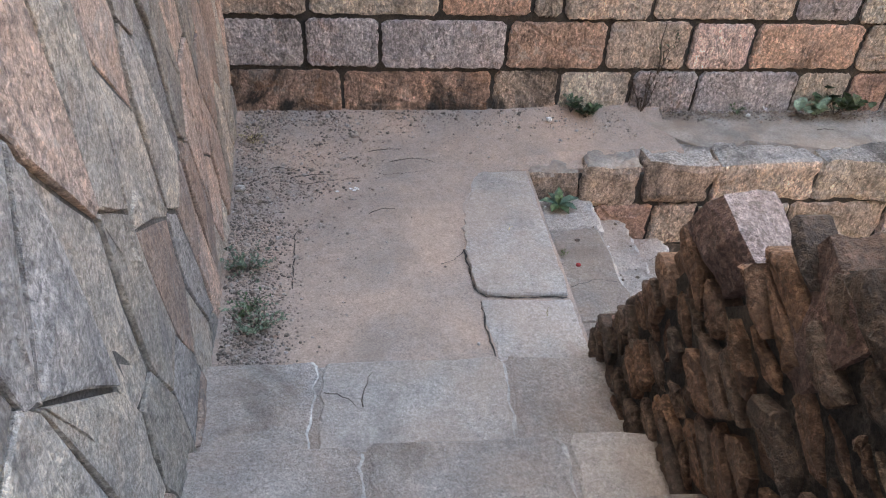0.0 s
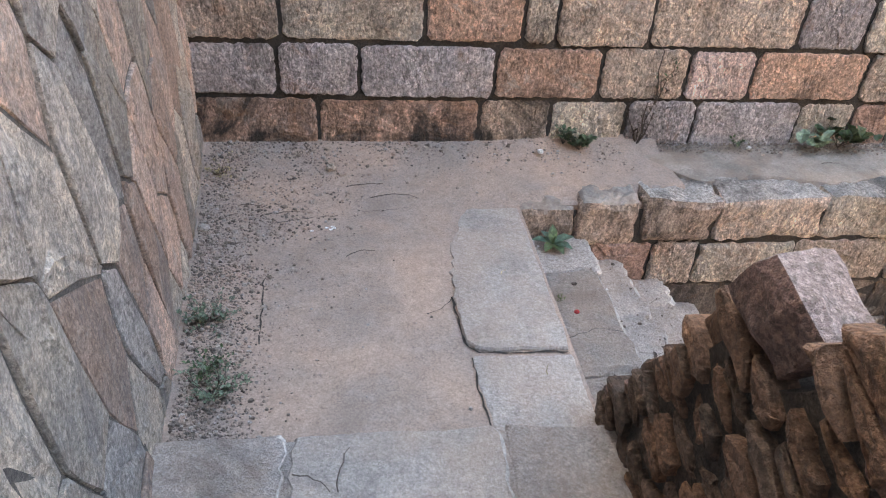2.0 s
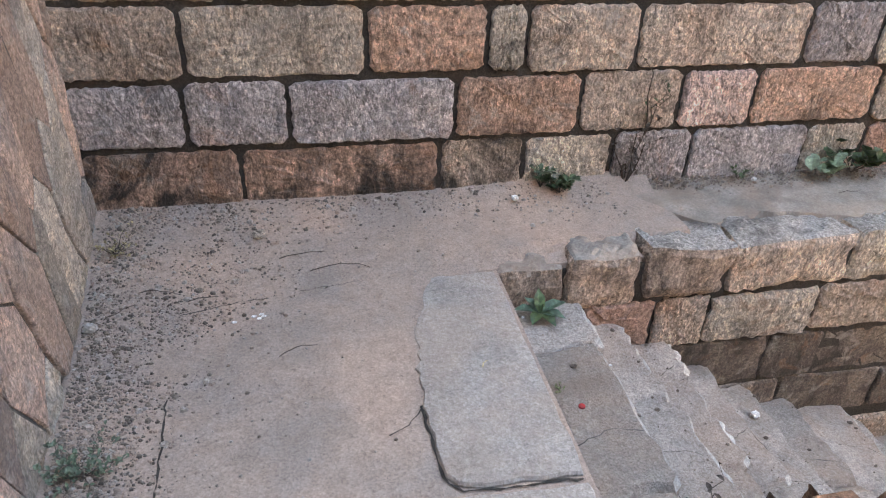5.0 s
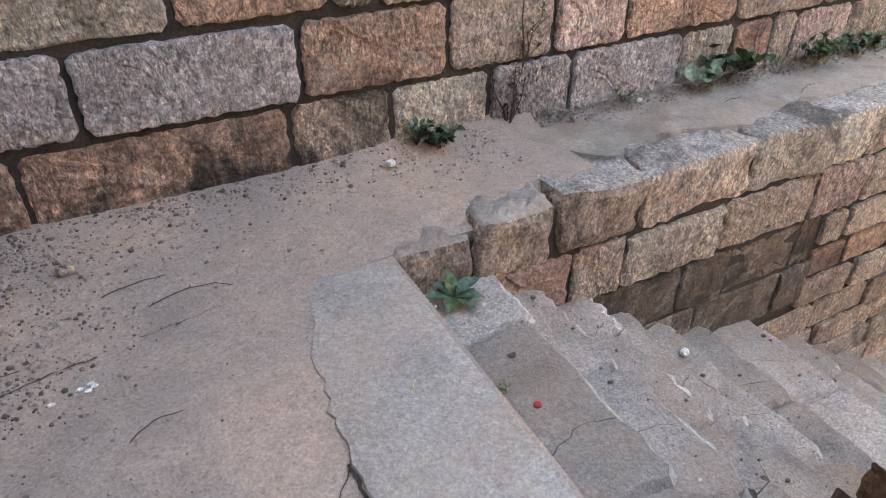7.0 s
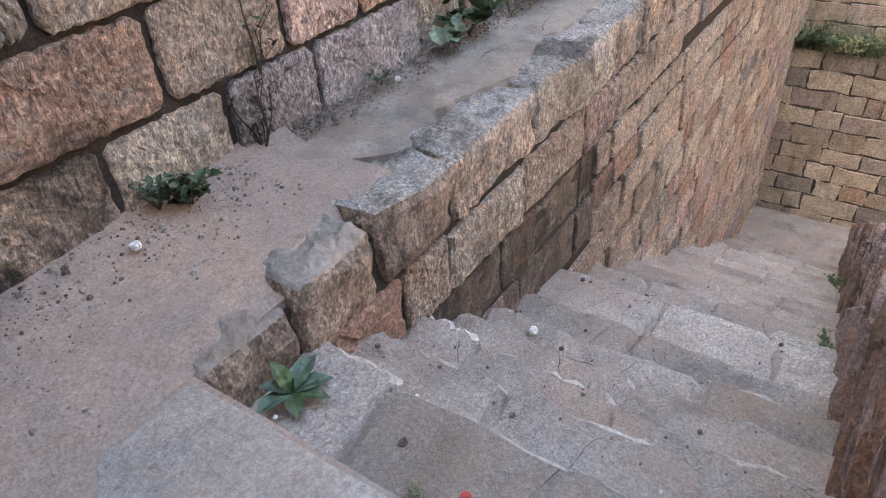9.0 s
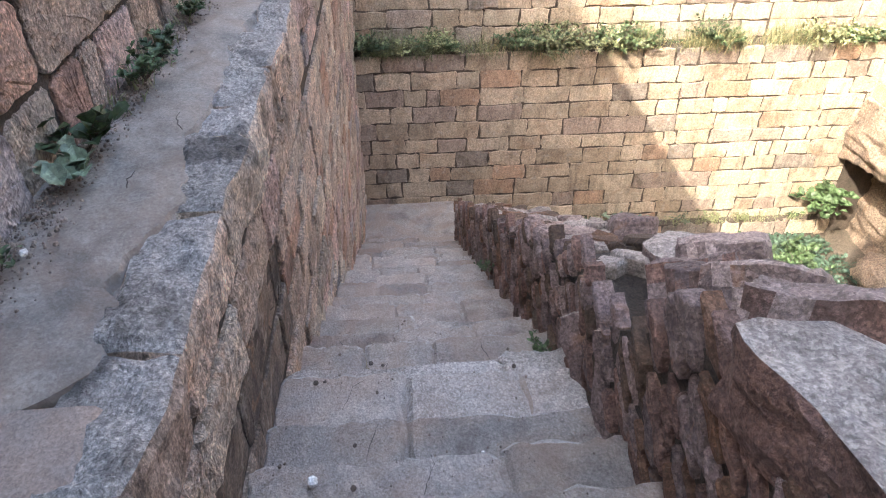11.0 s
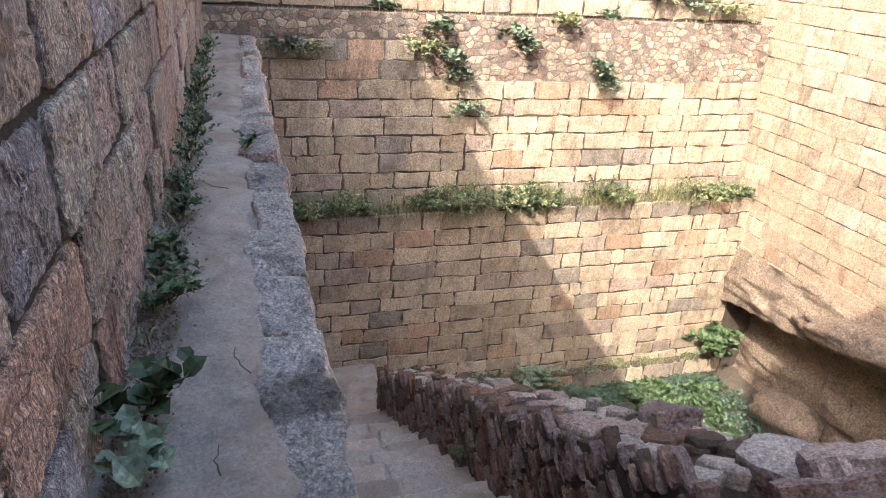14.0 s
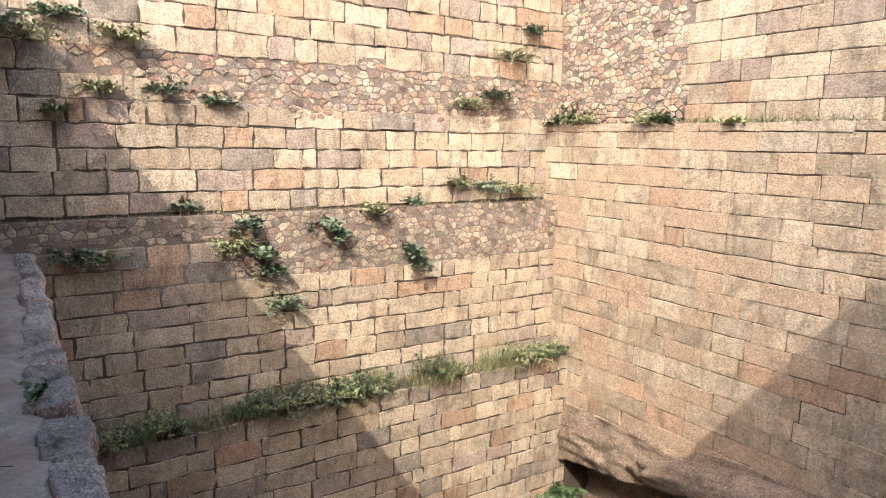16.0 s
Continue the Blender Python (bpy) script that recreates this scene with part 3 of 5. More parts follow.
def ledge_wall():
    r = random.Random(5)
    mats = [(TAN, 5), (CREAM, 4), (ORANGE, 1), (PINK, 3), (GREY, 1)]
    below = lambda u, v: v > stair_z(u) - 0.45
    for us, v0, v1 in (((0.6, 0.98, 1.42, 1.96, 2.74, 3.42, 3.75, 4.3, 4.9, 5.5), -0.27, 0.05), ((1.1, 1.55, 1.9, 2.62, 3.4, 3.9, 4.6, 5.3), -0.62, -0.28)):
        for i, (a, b) in enumerate(zip(us, us[1:])):
            low = 0.05 if v0 > -0.3 and i == 0 else 0.0
            poly = rough_rect(a + 0.012, b - 0.012, v0 + 0.012, v1 - low + r.uniform(-0.01, 0.012), r, 0.012, (14, 6))
            if v0 > -0.3:
                deep = (0.22 if i < 2 else 0.27) + r.uniform(-0.05, 0.07)
                top = (0.005, 0.055, 0.085)[min(i, 2)] + r.uniform(-0.008, 0.012)
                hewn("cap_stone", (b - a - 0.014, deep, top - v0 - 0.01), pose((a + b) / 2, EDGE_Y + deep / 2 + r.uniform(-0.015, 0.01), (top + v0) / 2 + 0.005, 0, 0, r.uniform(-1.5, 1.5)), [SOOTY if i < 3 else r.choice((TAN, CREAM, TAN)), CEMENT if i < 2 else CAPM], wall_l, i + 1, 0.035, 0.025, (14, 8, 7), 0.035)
            else:
                vs, fs = block(poly, at_l, 0.03 + r.uniform(-0.01, 0.012), 0.03, 0.018, r, 0.014)
                piece("stone", vs, fs, RUST if i == 0 else r.choice((TAN, CREAM, TAN, PINK)), wall_l)
    u = 5.5
    while u < 13.2:
        w = r.uniform(0.4, 0.8)
        deep = 0.27 + r.uniform(-0.08, 0.08)
        top = 0.10 + r.uniform(-0.03, 0.035)
        end = min(u + w, 13.3)
        hewn("cap_stone", (end - u - 0.016, deep, top + 0.25), pose((u + end) / 2, EDGE_Y + deep / 2 + r.uniform(-0.02, 0.015), (top - 0.25) / 2, 0, 0, r.uniform(-3, 3)), [r.choice((TAN, CREAM, PINK)), CAPM], wall_l, u, 0.045, 0.03, (11, 7, 6), 0.05)
        u += w
    courses(wall_l, at_l, 5.3, 13.3, -0.51, [0.24], (0.4, 0.75), mats, r, proud=0.03, gap=0.016)
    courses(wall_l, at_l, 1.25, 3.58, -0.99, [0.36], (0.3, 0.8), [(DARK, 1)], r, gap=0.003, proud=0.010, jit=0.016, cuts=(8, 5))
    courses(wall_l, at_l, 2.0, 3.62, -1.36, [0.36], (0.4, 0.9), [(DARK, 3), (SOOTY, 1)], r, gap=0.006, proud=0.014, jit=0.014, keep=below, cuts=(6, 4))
    v = -0.51
    while v > -6.4:
        h = r.uniform(0.22, 0.30)
        near = 5.3 if v > -0.55 else 3.6 if v > -1.3 else 2.6
        if v <= -0.55:
            courses(wall_l, at_l, near, 13.3, v - h, [h], (0.35, 0.78), mats if v < -1.2 else [(TAN, 5), (CREAM, 4), (ORANGE, 1), (RUST, 1)], r, gap=0.022, proud=0.034, keep=below, jit=0.009, cuts=(6, 3))
        v -= h if v <= -0.55 else 0.12


ledge_wall()


def ledge_top():
    V, F = [], []
    nx, ny = 420, 22
    for i in range(nx + 1):
        x = 1.62 + (13.35 - 1.62) * i / nx
        front = EDGE_Y + 0.23 + 0.12 * noise.noise((x * 1.9, 0, 5)) + 0.06 * noise.noise((x * 8, 0, 9))
        start = max(0, 0.25 - (x - 1.62)) * 1.2
        for j in range(ny + 1):
            q = j / ny
            y = front + start + (WALL_Y + 0.02 - front - start) * q
            z = 0.078 + 0.02 * min(1, q * 4) + 0.012 * noise.noise((x * 1.5, y * 3, 1)) + 0.006 * noise.noise((x * 9, y * 12, 1)) + 0.03 * max(0, q - 0.75)
            V.append((x, y, z - (0.05 if j == 0 else 0)))
    n = ny + 1
    for i in range(nx):
        for j in range(ny):
            F.append((i * n + j, (i + 1) * n + j, (i + 1) * n + j + 1, i * n + j + 1))
    ob = piece("ledge", V, F, CEMENT, smooth=False)
    return tagged(ob, "worn grey cement top of the ledge along the wall", "ledge", kind="structure")


ledge_top()
piece("ledge_core", *box((1.62, EDGE_Y + 0.1, -0.3), (13.35, WALL_Y + 0.02, 0.03)), CEMENT, wall_l)


# stairs down along the ledge wall
def stone_slab(x0, x1, y0, y1, z0, z1, r, mat, parent, name="slab", worn=0.02, jit=0.012):
    """A worn slab: uneven outline, rounded upper edge."""
    c = min(worn, 0.3 * (x1 - x0), 0.3 * (y1 - y0))
    ring = rough_rect(x0, x1, y0, y1, r, jit, (5, 12), 0.03)
    cx, cy = (x0 + x1) / 2, (y0 + y1) / 2
    n = len(ring)
    V = [(x, y, z0) for x, y in ring] + [(x, y, z1 - c * r.uniform(0.5, 1.7)) for x, y in ring]
    ins = []
    for x, y in ring:
        d = math.hypot(cx - x, cy - y) or 1
        k = c * r.uniform(0.8, 1.4) / d
        ins.append((x + (cx - x) * k, y + (cy - y) * k))
    tilt = r.uniform(-0.02, 0.02)
    V += [(x, y, z1 + tilt * (y - cy) + r.uniform(-0.002, 0.002)) for x, y in ins]
    F = []
    for a in range(2):
        for i in range(n):
            j = (i + 1) % n
            F.append((a * n + i, a * n + j, (a + 1) * n + j, (a + 1) * n + i))
    F.append(tuple(range(2 * n, 3 * n)))
    ob = piece(name, V, F, [mat, EDGE], parent)
    for i in range(n, 2 * n):
        q = i - n
        if ring[q][0] > x1 - 0.06 and ring[(q + 1) % n][0] > x1 - 0.06:
            ob.data.polygons[i].material_index = 1
    return ob


PAR_Y = 2.3
stairs_down = tagged(new("stairs_down"), "worn granite steps running down beside the ledge wall", "stairs", kind="structure")


def down_steps():
    r = random.Random(21)
    for i, ((xa, za), (xb, zb)) in enumerate(zip(STAIR, STAIR[1:])):
        cuts = [PAR_Y - 0.1]
        while cuts[-1] < EDGE_Y + 0.02:
            cuts.append(cuts[-1] + r.uniform(0.4, 1.1))
        cuts = [c for c in cuts[:-1] if EDGE_Y + 0.03 - c > 0.25 or c == cuts[0]] + [EDGE_Y + 0.03]
        for ya, yb in zip(cuts, cuts[1:]):
            dx = r.uniform(-0.045, 0.045)
            stone_slab(xa - 0.08, xb + dx, ya + 0.004, yb - 0.004, zb - 0.30, zb + r.uniform(-0.016, 0.012), r, PALESTEP if (2.9 < xb < 3.5 and ya < 3.2) or r.random() < 0.12 else STEP, stairs_down, "step_slab", worn=0.03, jit=0.013)
    stone_slab(FOOT_X - 0.05, 12.3, PAR_Y - 0.3, EDGE_Y + 0.03, FOOT_Z - 0.6, FOOT_Z - 0.16, r, STEP, stairs_down, "step_slab", worn=0.03)
    poly = [(0.5, -8), (FOOT_X, -8), (FOOT_X, FOOT_Z - 0.2)]
    for (xa, za), (xb, zb) in reversed(list(zip(STAIR, STAIR[1:]))):
        poly += [(xb - 0.06, zb - 0.03), (xa - 0.06, zb - 0.03)]
    poly += [(0.5, STAIR[1][1] - 0.03)]
    n = len(poly)
    V = [(x, PAR_Y - 0.3, z) for x, z in poly] + [(x, EDGE_Y + 0.1, z) for x, z in poly]
    F = [tuple(range(n)), tuple(range(2 * n - 1, n - 1, -1))] + [((i + 1) % n, i, n + i, n + (i + 1) % n) for i in range(n)]
    piece("stair_core", V, F, STEP, stairs_down)


down_steps()

# upper steps, down which one comes to the landing
UPSTEPS = [(2.19, 0.09), (1.60, 0.26), (1.22, 0.43), (0.84, 0.60), (0.46, 0.77), (0.08, 0.94), (-0.3, 1.11), (-0.68, 1.28), (-1.06, 1.45), (-1.44, 1.62), (-1.82, 1.79), (-2.2, 1.96), (-2.58, 2.13)]
stairs_up = tagged(new("stairs_up"), "worn stone steps leading up from the landing", "stairs", kind="structure")


def up_steps():
    r = random.Random(8)
    for i, (y, z) in enumerate(UPSTEPS):
        y0 = UPSTEPS[i + 1][0] - 0.06 if i + 1 < len(UPSTEPS) else -7.3
        xa = left_x(y) - 0.08
        cuts = [xa]
        while cuts[-1] < 0.45:
            cuts.append(cuts[-1] + r.uniform(0.5, 0.85))
        cuts = [c for c in cuts if c < 0.45] + [0.95]
        for a, b in zip(cuts, cuts[1:]):
            stone_slab(a + 0.003, b - 0.003, y0, y + r.uniform(-0.012, 0.012), z - 0.25, z + r.uniform(-0.006, 0.006), r, STEP if r.random() < 0.6 else SLABM, stairs_up, "step_slab", worn=0.018)
    poly = [(2.14, -8)]
    for i, (y, z) in enumerate(UPSTEPS):
        nxt = UPSTEPS[i + 1][0] if i + 1 < len(UPSTEPS) else -7.3
        poly += [(y - 0.03, z - 0.012), (nxt - 0.03, z - 0.012)]
    poly += [(-7.35, -8)]
    n = len(poly)
    V = [(-1.4, y, z) for y, z in poly] + [(0.9, y, z) for y, z in poly]
    F = [tuple(range(n - 1, -1, -1)), tuple(range(n, 2 * n))] + [(i, (i + 1) % n, n + (i + 1) % n, n + i) for i in range(n)]
    piece("stair_core", V, F, STEP, stairs_up)


up_steps()
piece("landing_core", *box((-1.6, 1.9, -8), (0.58, WALL_Y, -0.12)), MORTAR, floor)


# parapet: dark slate rubble, one leg beside each flight
def leg_top(x):
    dip = 0.22 * max(0.0, 1.0 - abs(x - 2.75) / 0.75)
    return min(0.16 + 0.1 * max(0.0, x - 1.1), 1.0 - 0.605 * (min(x, 10.6) - 0.6)) - dip


def rise_top(y):
    line = ((2.3, 0.10), (2.13, 0.32), (1.88, 0.70), (1.77, 0.98), (1.70, 1.06), (1.48, 1.08), (1.40, 1.14), (1.28, 1.36), (1.1, 1.54), (0.7, 1.78))
    for (a, za), (b, zb) in zip(line, line[1:]):
        if y >= b:
            return za + (zb - za) * (min(a, y) - a) / (b - a)
    return 1.78


parapet = tagged(new("parapet"), "dark slate rubble parapet of tilted slabs in mud, pale broken top", "wall", kind="structure")
PAR_IN, PAR_OUT = PAR_Y, PAR_Y - 0.80
LEG_W, LEG_E = 0.58, 1.12


def core(sections):
    """A closed body through upright four-cornered sections."""
    V = [v for s in sections for v in s]
    F = []
    for i in range(len(sections) - 1):
        for j in range(4):
            k = (j + 1) % 4
            F.append((i * 4 + j, i * 4 + k, i * 4 + 4 + k, i * 4 + 4 + j))
    F += [(3, 2, 1, 0), tuple(len(V) - 4 + i for i in range(4))]
    piece("mud_core", V, F, MUD, parapet)


def parapet_core():
    sec = []
    for i in range(30):
        x = 1.1 + 0.328 * i
        t = leg_top(x) - (0.18 if 1.6 < x < 3.1 else 0.05)
        sec.append([(x, PAR_IN - 0.03, -8), (x, PAR_IN - 0.03, t), (x, PAR_OUT + 0.03, t), (x, PAR_OUT + 0.03, -8)])
    core(sec)
    sec = []
    for i in range(60):
        y = PAR_IN - 0.04 - 0.11 * i
        t = rise_top(y) - 0.04
        sec.append([(LEG_W, y, -8), (LEG_W, y, t - 0.06), (LEG_E, y, t - 0.02), (LEG_E, y, -8)])
    core(sec)


parapet_core()


def slate_face(at, u0, u1, lowf, topf, tilt, r, su=0.13, sv=0.34, out=0.05, over=0.02, warm=None):
    for poly in cells(u0, u1, min(lowf(u0), lowf(u1)) - 0.2, max(topf(u0), topf(u1)) + 0.1, su, sv, tilt, r, 0.4):
        cu, cv = sum(p[0] for p in poly) / len(poly), sum(p[1] for p in poly) / len(poly)
        if not lowf(cu) - 0.25 < cv < topf(cu) + over:
            continue
        p = shrink(poly, 0.016 + r.uniform(0, 0.03))
        fine = []
        for i in range(len(p)):
            a, b = p[i], p[(i + 1) % len(p)]
            fine += [a, ((a[0] + b[0]) / 2 + r.uniform(-0.012, 0.012), (a[1] + b[1]) / 2 + r.uniform(-0.012, 0.012))]
        vs, fs = block(fine, at, r.uniform(0.15, 1.0) * out, 0.06, 0.010, r, 0.010)
        piece("slate", vs, fs, r.choice(warm) if warm and r.random() < 0.8 else SLATER if r.random() < 0.5 else SLATE, parapet)


def lump(cx, cy, z, s, r, mats, rake=0.0, thick=0.14, yrake=0.0, stretch=1.0):
    """A broken stone with an uneven outline and chipped upper edge."""
    n = r.randrange(6, 9)
    ring = [(cx + stretch * s * r.uniform(0.7, 1.25) * math.cos(q * 6.283 / n), cy + s * 0.85 * r.uniform(0.7, 1.25) * math.sin(q * 6.283 / n)) for q in range(n)]
    lift = r.uniform(0.0, 0.05)
    high = [z + lift + rake * (x - cx) + yrake * (y - cy) + r.uniform(-0.012, 0.012) for x, y in ring]
    k = 0.82
    V = [(x, y, z - thick) for x, y in ring] + [(x, y, h - 0.02) for (x, y), h in zip(ring, high)]
    V += [(cx + (x - cx) * k, cy + (y - cy) * k, h + r.uniform(-0.004, 0.008)) for (x, y), h in zip(ring, high)]
    F = [tuple(range(n - 1, -1, -1)), tuple(range(2 * n, 3 * n))]
    for a in range(2):
        F += [(a * n + i, a * n + (i + 1) % n, (a + 1) * n + (i + 1) % n, (a + 1) * n + i) for i in range(n)]
    piece("top_stone", V, F, r.choice(mats), parapet)


def slates():
    r = random.Random(31)
    at_in = lambda a, b, c: Vector((a, PAR_IN - 0.03 + c, b))
    slate_face(at_in, 3.05, 5.2, lambda x: stair_z(x), leg_top, -0.9, r, 0.085, 0.20, 0.05, 0.03, (SLATEB, SLATEV, SLATEV))
    slate_face(at_in, 1.05, 3.05, lambda x: stair_z(x) - 0.1, lambda x: leg_top(x) - 0.12, -0.9, r, 0.10, 0.26, 0.05, 0.0, (SLATEB, SLATEV, SLATEV))
    slate_face(at_in, 5.2, 10.6, lambda x: stair_z(x), leg_top, -0.8, r, 0.11, 0.24, 0.05, 0.03, (SLATEB, SLATEV, SLATEV))
    slate_face(at_in, 0.60, 1.1, lambda x: stair_z(x), lambda x: 0.14 + 0.3 * (x - 0.66), 0.5, r)
    at_w = lambda a, b, c: Vector((LEG_W - c, a, b))
    slate_face(at_w, -0.9, PAR_IN - 0.01, lambda y: 0.09 + max(0, 2.2 - y) * 0.44, rise_top, -1.05, r, 0.10, 0.22, 0.05, -0.02)
    at_e = lambda a, b, c: Vector((10.55 + c, 1.5 + a, b))
    slate_face(at_e, 0.0, 0.78, lambda y: FOOT_Z, lambda y: leg_top(10.6), 0.1, r)
    x = 1.25
    while x < 10.55:
        for k in range(4):
            y = PAR_IN - 0.17 - 0.18 * k + r.uniform(-0.05, 0.05)
            if x < 2.7 or (x < 3.4 and k < 3):
                continue
            lump(x + r.uniform(-0.08, 0.08), y, leg_top(x) - 0.03, r.uniform(0.09, 0.17), r, (SLATEG, SLATEG, SLATEP, SLATE, SLATER), -0.5 * r.uniform(0.3, 1.1), yrake=r.uniform(-0.2, 0.2))
        x += r.uniform(0.17, 0.27)
    # larger blocks bedded on the top: plates leaning down the slope, most paler on upward faces
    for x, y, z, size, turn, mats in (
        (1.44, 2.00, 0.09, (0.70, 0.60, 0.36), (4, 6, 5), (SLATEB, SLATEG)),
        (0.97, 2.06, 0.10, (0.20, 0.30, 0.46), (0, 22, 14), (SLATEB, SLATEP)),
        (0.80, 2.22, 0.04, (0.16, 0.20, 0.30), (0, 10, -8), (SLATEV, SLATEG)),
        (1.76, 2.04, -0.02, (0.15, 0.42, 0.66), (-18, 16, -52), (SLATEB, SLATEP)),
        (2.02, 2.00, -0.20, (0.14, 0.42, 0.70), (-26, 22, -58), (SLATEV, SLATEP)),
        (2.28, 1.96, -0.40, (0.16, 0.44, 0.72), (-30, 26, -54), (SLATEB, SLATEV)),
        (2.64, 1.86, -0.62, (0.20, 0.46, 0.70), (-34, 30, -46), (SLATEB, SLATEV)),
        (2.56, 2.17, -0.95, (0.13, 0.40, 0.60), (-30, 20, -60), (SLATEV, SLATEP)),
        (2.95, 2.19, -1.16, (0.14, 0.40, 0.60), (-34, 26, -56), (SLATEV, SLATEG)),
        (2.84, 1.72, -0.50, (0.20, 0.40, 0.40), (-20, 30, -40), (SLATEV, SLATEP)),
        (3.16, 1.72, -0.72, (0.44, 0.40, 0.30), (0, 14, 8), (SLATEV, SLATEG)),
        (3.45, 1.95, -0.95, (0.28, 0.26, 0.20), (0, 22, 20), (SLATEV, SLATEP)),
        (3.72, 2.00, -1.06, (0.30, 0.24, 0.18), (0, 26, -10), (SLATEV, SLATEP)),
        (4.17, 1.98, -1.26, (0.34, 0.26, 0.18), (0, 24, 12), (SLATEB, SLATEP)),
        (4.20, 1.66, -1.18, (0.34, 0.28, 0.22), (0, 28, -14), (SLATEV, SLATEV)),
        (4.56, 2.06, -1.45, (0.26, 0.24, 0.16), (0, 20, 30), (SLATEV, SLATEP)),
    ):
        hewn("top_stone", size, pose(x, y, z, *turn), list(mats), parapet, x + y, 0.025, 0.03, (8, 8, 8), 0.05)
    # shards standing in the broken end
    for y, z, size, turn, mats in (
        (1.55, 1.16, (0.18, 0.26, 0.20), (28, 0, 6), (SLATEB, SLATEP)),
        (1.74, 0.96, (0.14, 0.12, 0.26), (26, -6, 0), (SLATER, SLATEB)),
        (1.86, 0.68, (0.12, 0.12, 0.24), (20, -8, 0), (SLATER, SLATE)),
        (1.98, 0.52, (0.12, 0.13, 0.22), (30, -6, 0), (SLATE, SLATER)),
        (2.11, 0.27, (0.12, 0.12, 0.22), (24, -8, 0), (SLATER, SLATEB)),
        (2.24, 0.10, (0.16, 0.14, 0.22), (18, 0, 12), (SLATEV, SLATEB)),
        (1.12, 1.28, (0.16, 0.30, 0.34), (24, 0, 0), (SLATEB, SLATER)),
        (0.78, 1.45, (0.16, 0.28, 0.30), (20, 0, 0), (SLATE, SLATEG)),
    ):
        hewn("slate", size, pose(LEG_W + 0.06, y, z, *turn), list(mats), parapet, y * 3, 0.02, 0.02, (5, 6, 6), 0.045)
    y = 2.2
    while y > -0.9:
        for k in range(0, 2):
            if y > 1.45:
                continue
            lump(0.80 + 0.23 * k + r.uniform(-0.05, 0.05), y, rise_top(y) - 0.10, r.uniform(0.07, 0.11), r, (SLATE, SLATER, SLATE, SLATEG) if k == 0 else (SLATEG, SLATE), 0.1, 0.2, -1.0 if y > 1.7 else -0.1)
        y -= r.uniform(0.14, 0.22)


slates()

# far walls of the pit
FAR = [(FTAN, 5), (FCREAM, 5), (FORANGE, 1.2), (FPINK, 1.5), (FGREY, 1)]
SHADY = [(FTAN, 4), (FCREAM, 2), (FORANGE, 1), (FPINK, 3), (FGREY, 4)]
wall_e = tagged(new("wall_east"), "tall stepped ashlar wall of cream and tan blocks with weedy terraces", "wall", kind="structure")
for lo, hi in (((12.32, -7.4, -9), (14.6, WALL_Y, -2.95)), ((12.92, -7.4, -3), (14.6, WALL_Y, 0.50)), ((13.32, -7.4, 0.3), (14.6, WALL_Y + 0.5, 9)), ((12.1, -6.2, -9), (12.4, 2.4, -6.75))):
    piece("backing", *box(lo, hi), FMORTAR, wall_e)


def east_frame(x):
    return lambda a, b, c: Vector((x - c, WALL_Y - a, b))


def east_wall():
    r = random.Random(41)
    w = (0.42, 0.95)
    courses(wall_e, east_frame(12.32), 0.75, 10.9, -6.9, [0.34, 0.3, 0.34, 0.36, 0.32, 0.34, 0.3, 0.36, 0.33, 0.34, 0.34, 0.33], w, FAR, r, gap=0.012, jit=0.022, cuts=(4, 3))
    courses(wall_e, east_frame(12.1), 2.38, 10.9, -7.15, [0.40], (0.3, 0.7), SHADY, r, gap=0.014, jit=0.03, cuts=(5, 3), proud=0.03)
    at = east_frame(12.92)
    r0 = lambda u, v: v < -0.60 + 0.25 * noise.noise((u, 2, 0)) or (u < 3.6 and v < 0.1)
    courses(wall_e, at, 0.75, 10.9, -2.95, [0.34, 0.32, 0.36, 0.33, 0.34, 0.32, 0.34, 0.33, 0.34, 0.3], w, FAR, r, gap=0.012, jit=0.022, cuts=(4, 3), keep=r0)
    rubble(wall_e, at, 0.0, 10.9, -0.9, 0.52, 0.115, [FTAN, FPINK, FGREY, RUST, FCREAM], r, keep=lambda u, v: not r0(u, v) and (u > 0.8 or v > 0.05))
    at = east_frame(13.32)
    r1 = lambda u, v: not 2.15 < v < 3.15 + 0.1 * noise.noise((u, 0, 4)) or u < 3.6 - (v - 2.15) * 2.6
    courses(wall_e, at, 0.0, 11.4, 0.53, [0.34, 0.36, 0.35, 0.37, 0.36, 0.38, 0.4, 0.4, 0.35, 0.36, 0.38, 0.36, 0.36, 0.38, 0.36], w, FAR, r, gap=0.012, jit=0.022, cuts=(4, 3), keep=r1)
    rubble(wall_e, at, 1.0, 11.4, 2.05, 3.3, 0.12, [FTAN, FPINK, FGREY, FORANGE, RUST, FCREAM], r, keep=lambda u, v: not r1(u, v))


east_wall()
wall_s = tagged(new("wall_south"), "tall sunlit ashlar wall patched with tan lime plaster", "wall", kind="structure")
SOUTH_Y = -6.1
for lo, hi in (((-2.0, SOUTH_Y - 1.6, -4.4), (13.4, SOUTH_Y - 0.02, 2.15)), ((-2.0, SOUTH_Y - 2, 2.1), (13.6, SOUTH_Y - 0.35, 9))):
    piece("backing", *box(lo, hi), FMORTAR, wall_s)


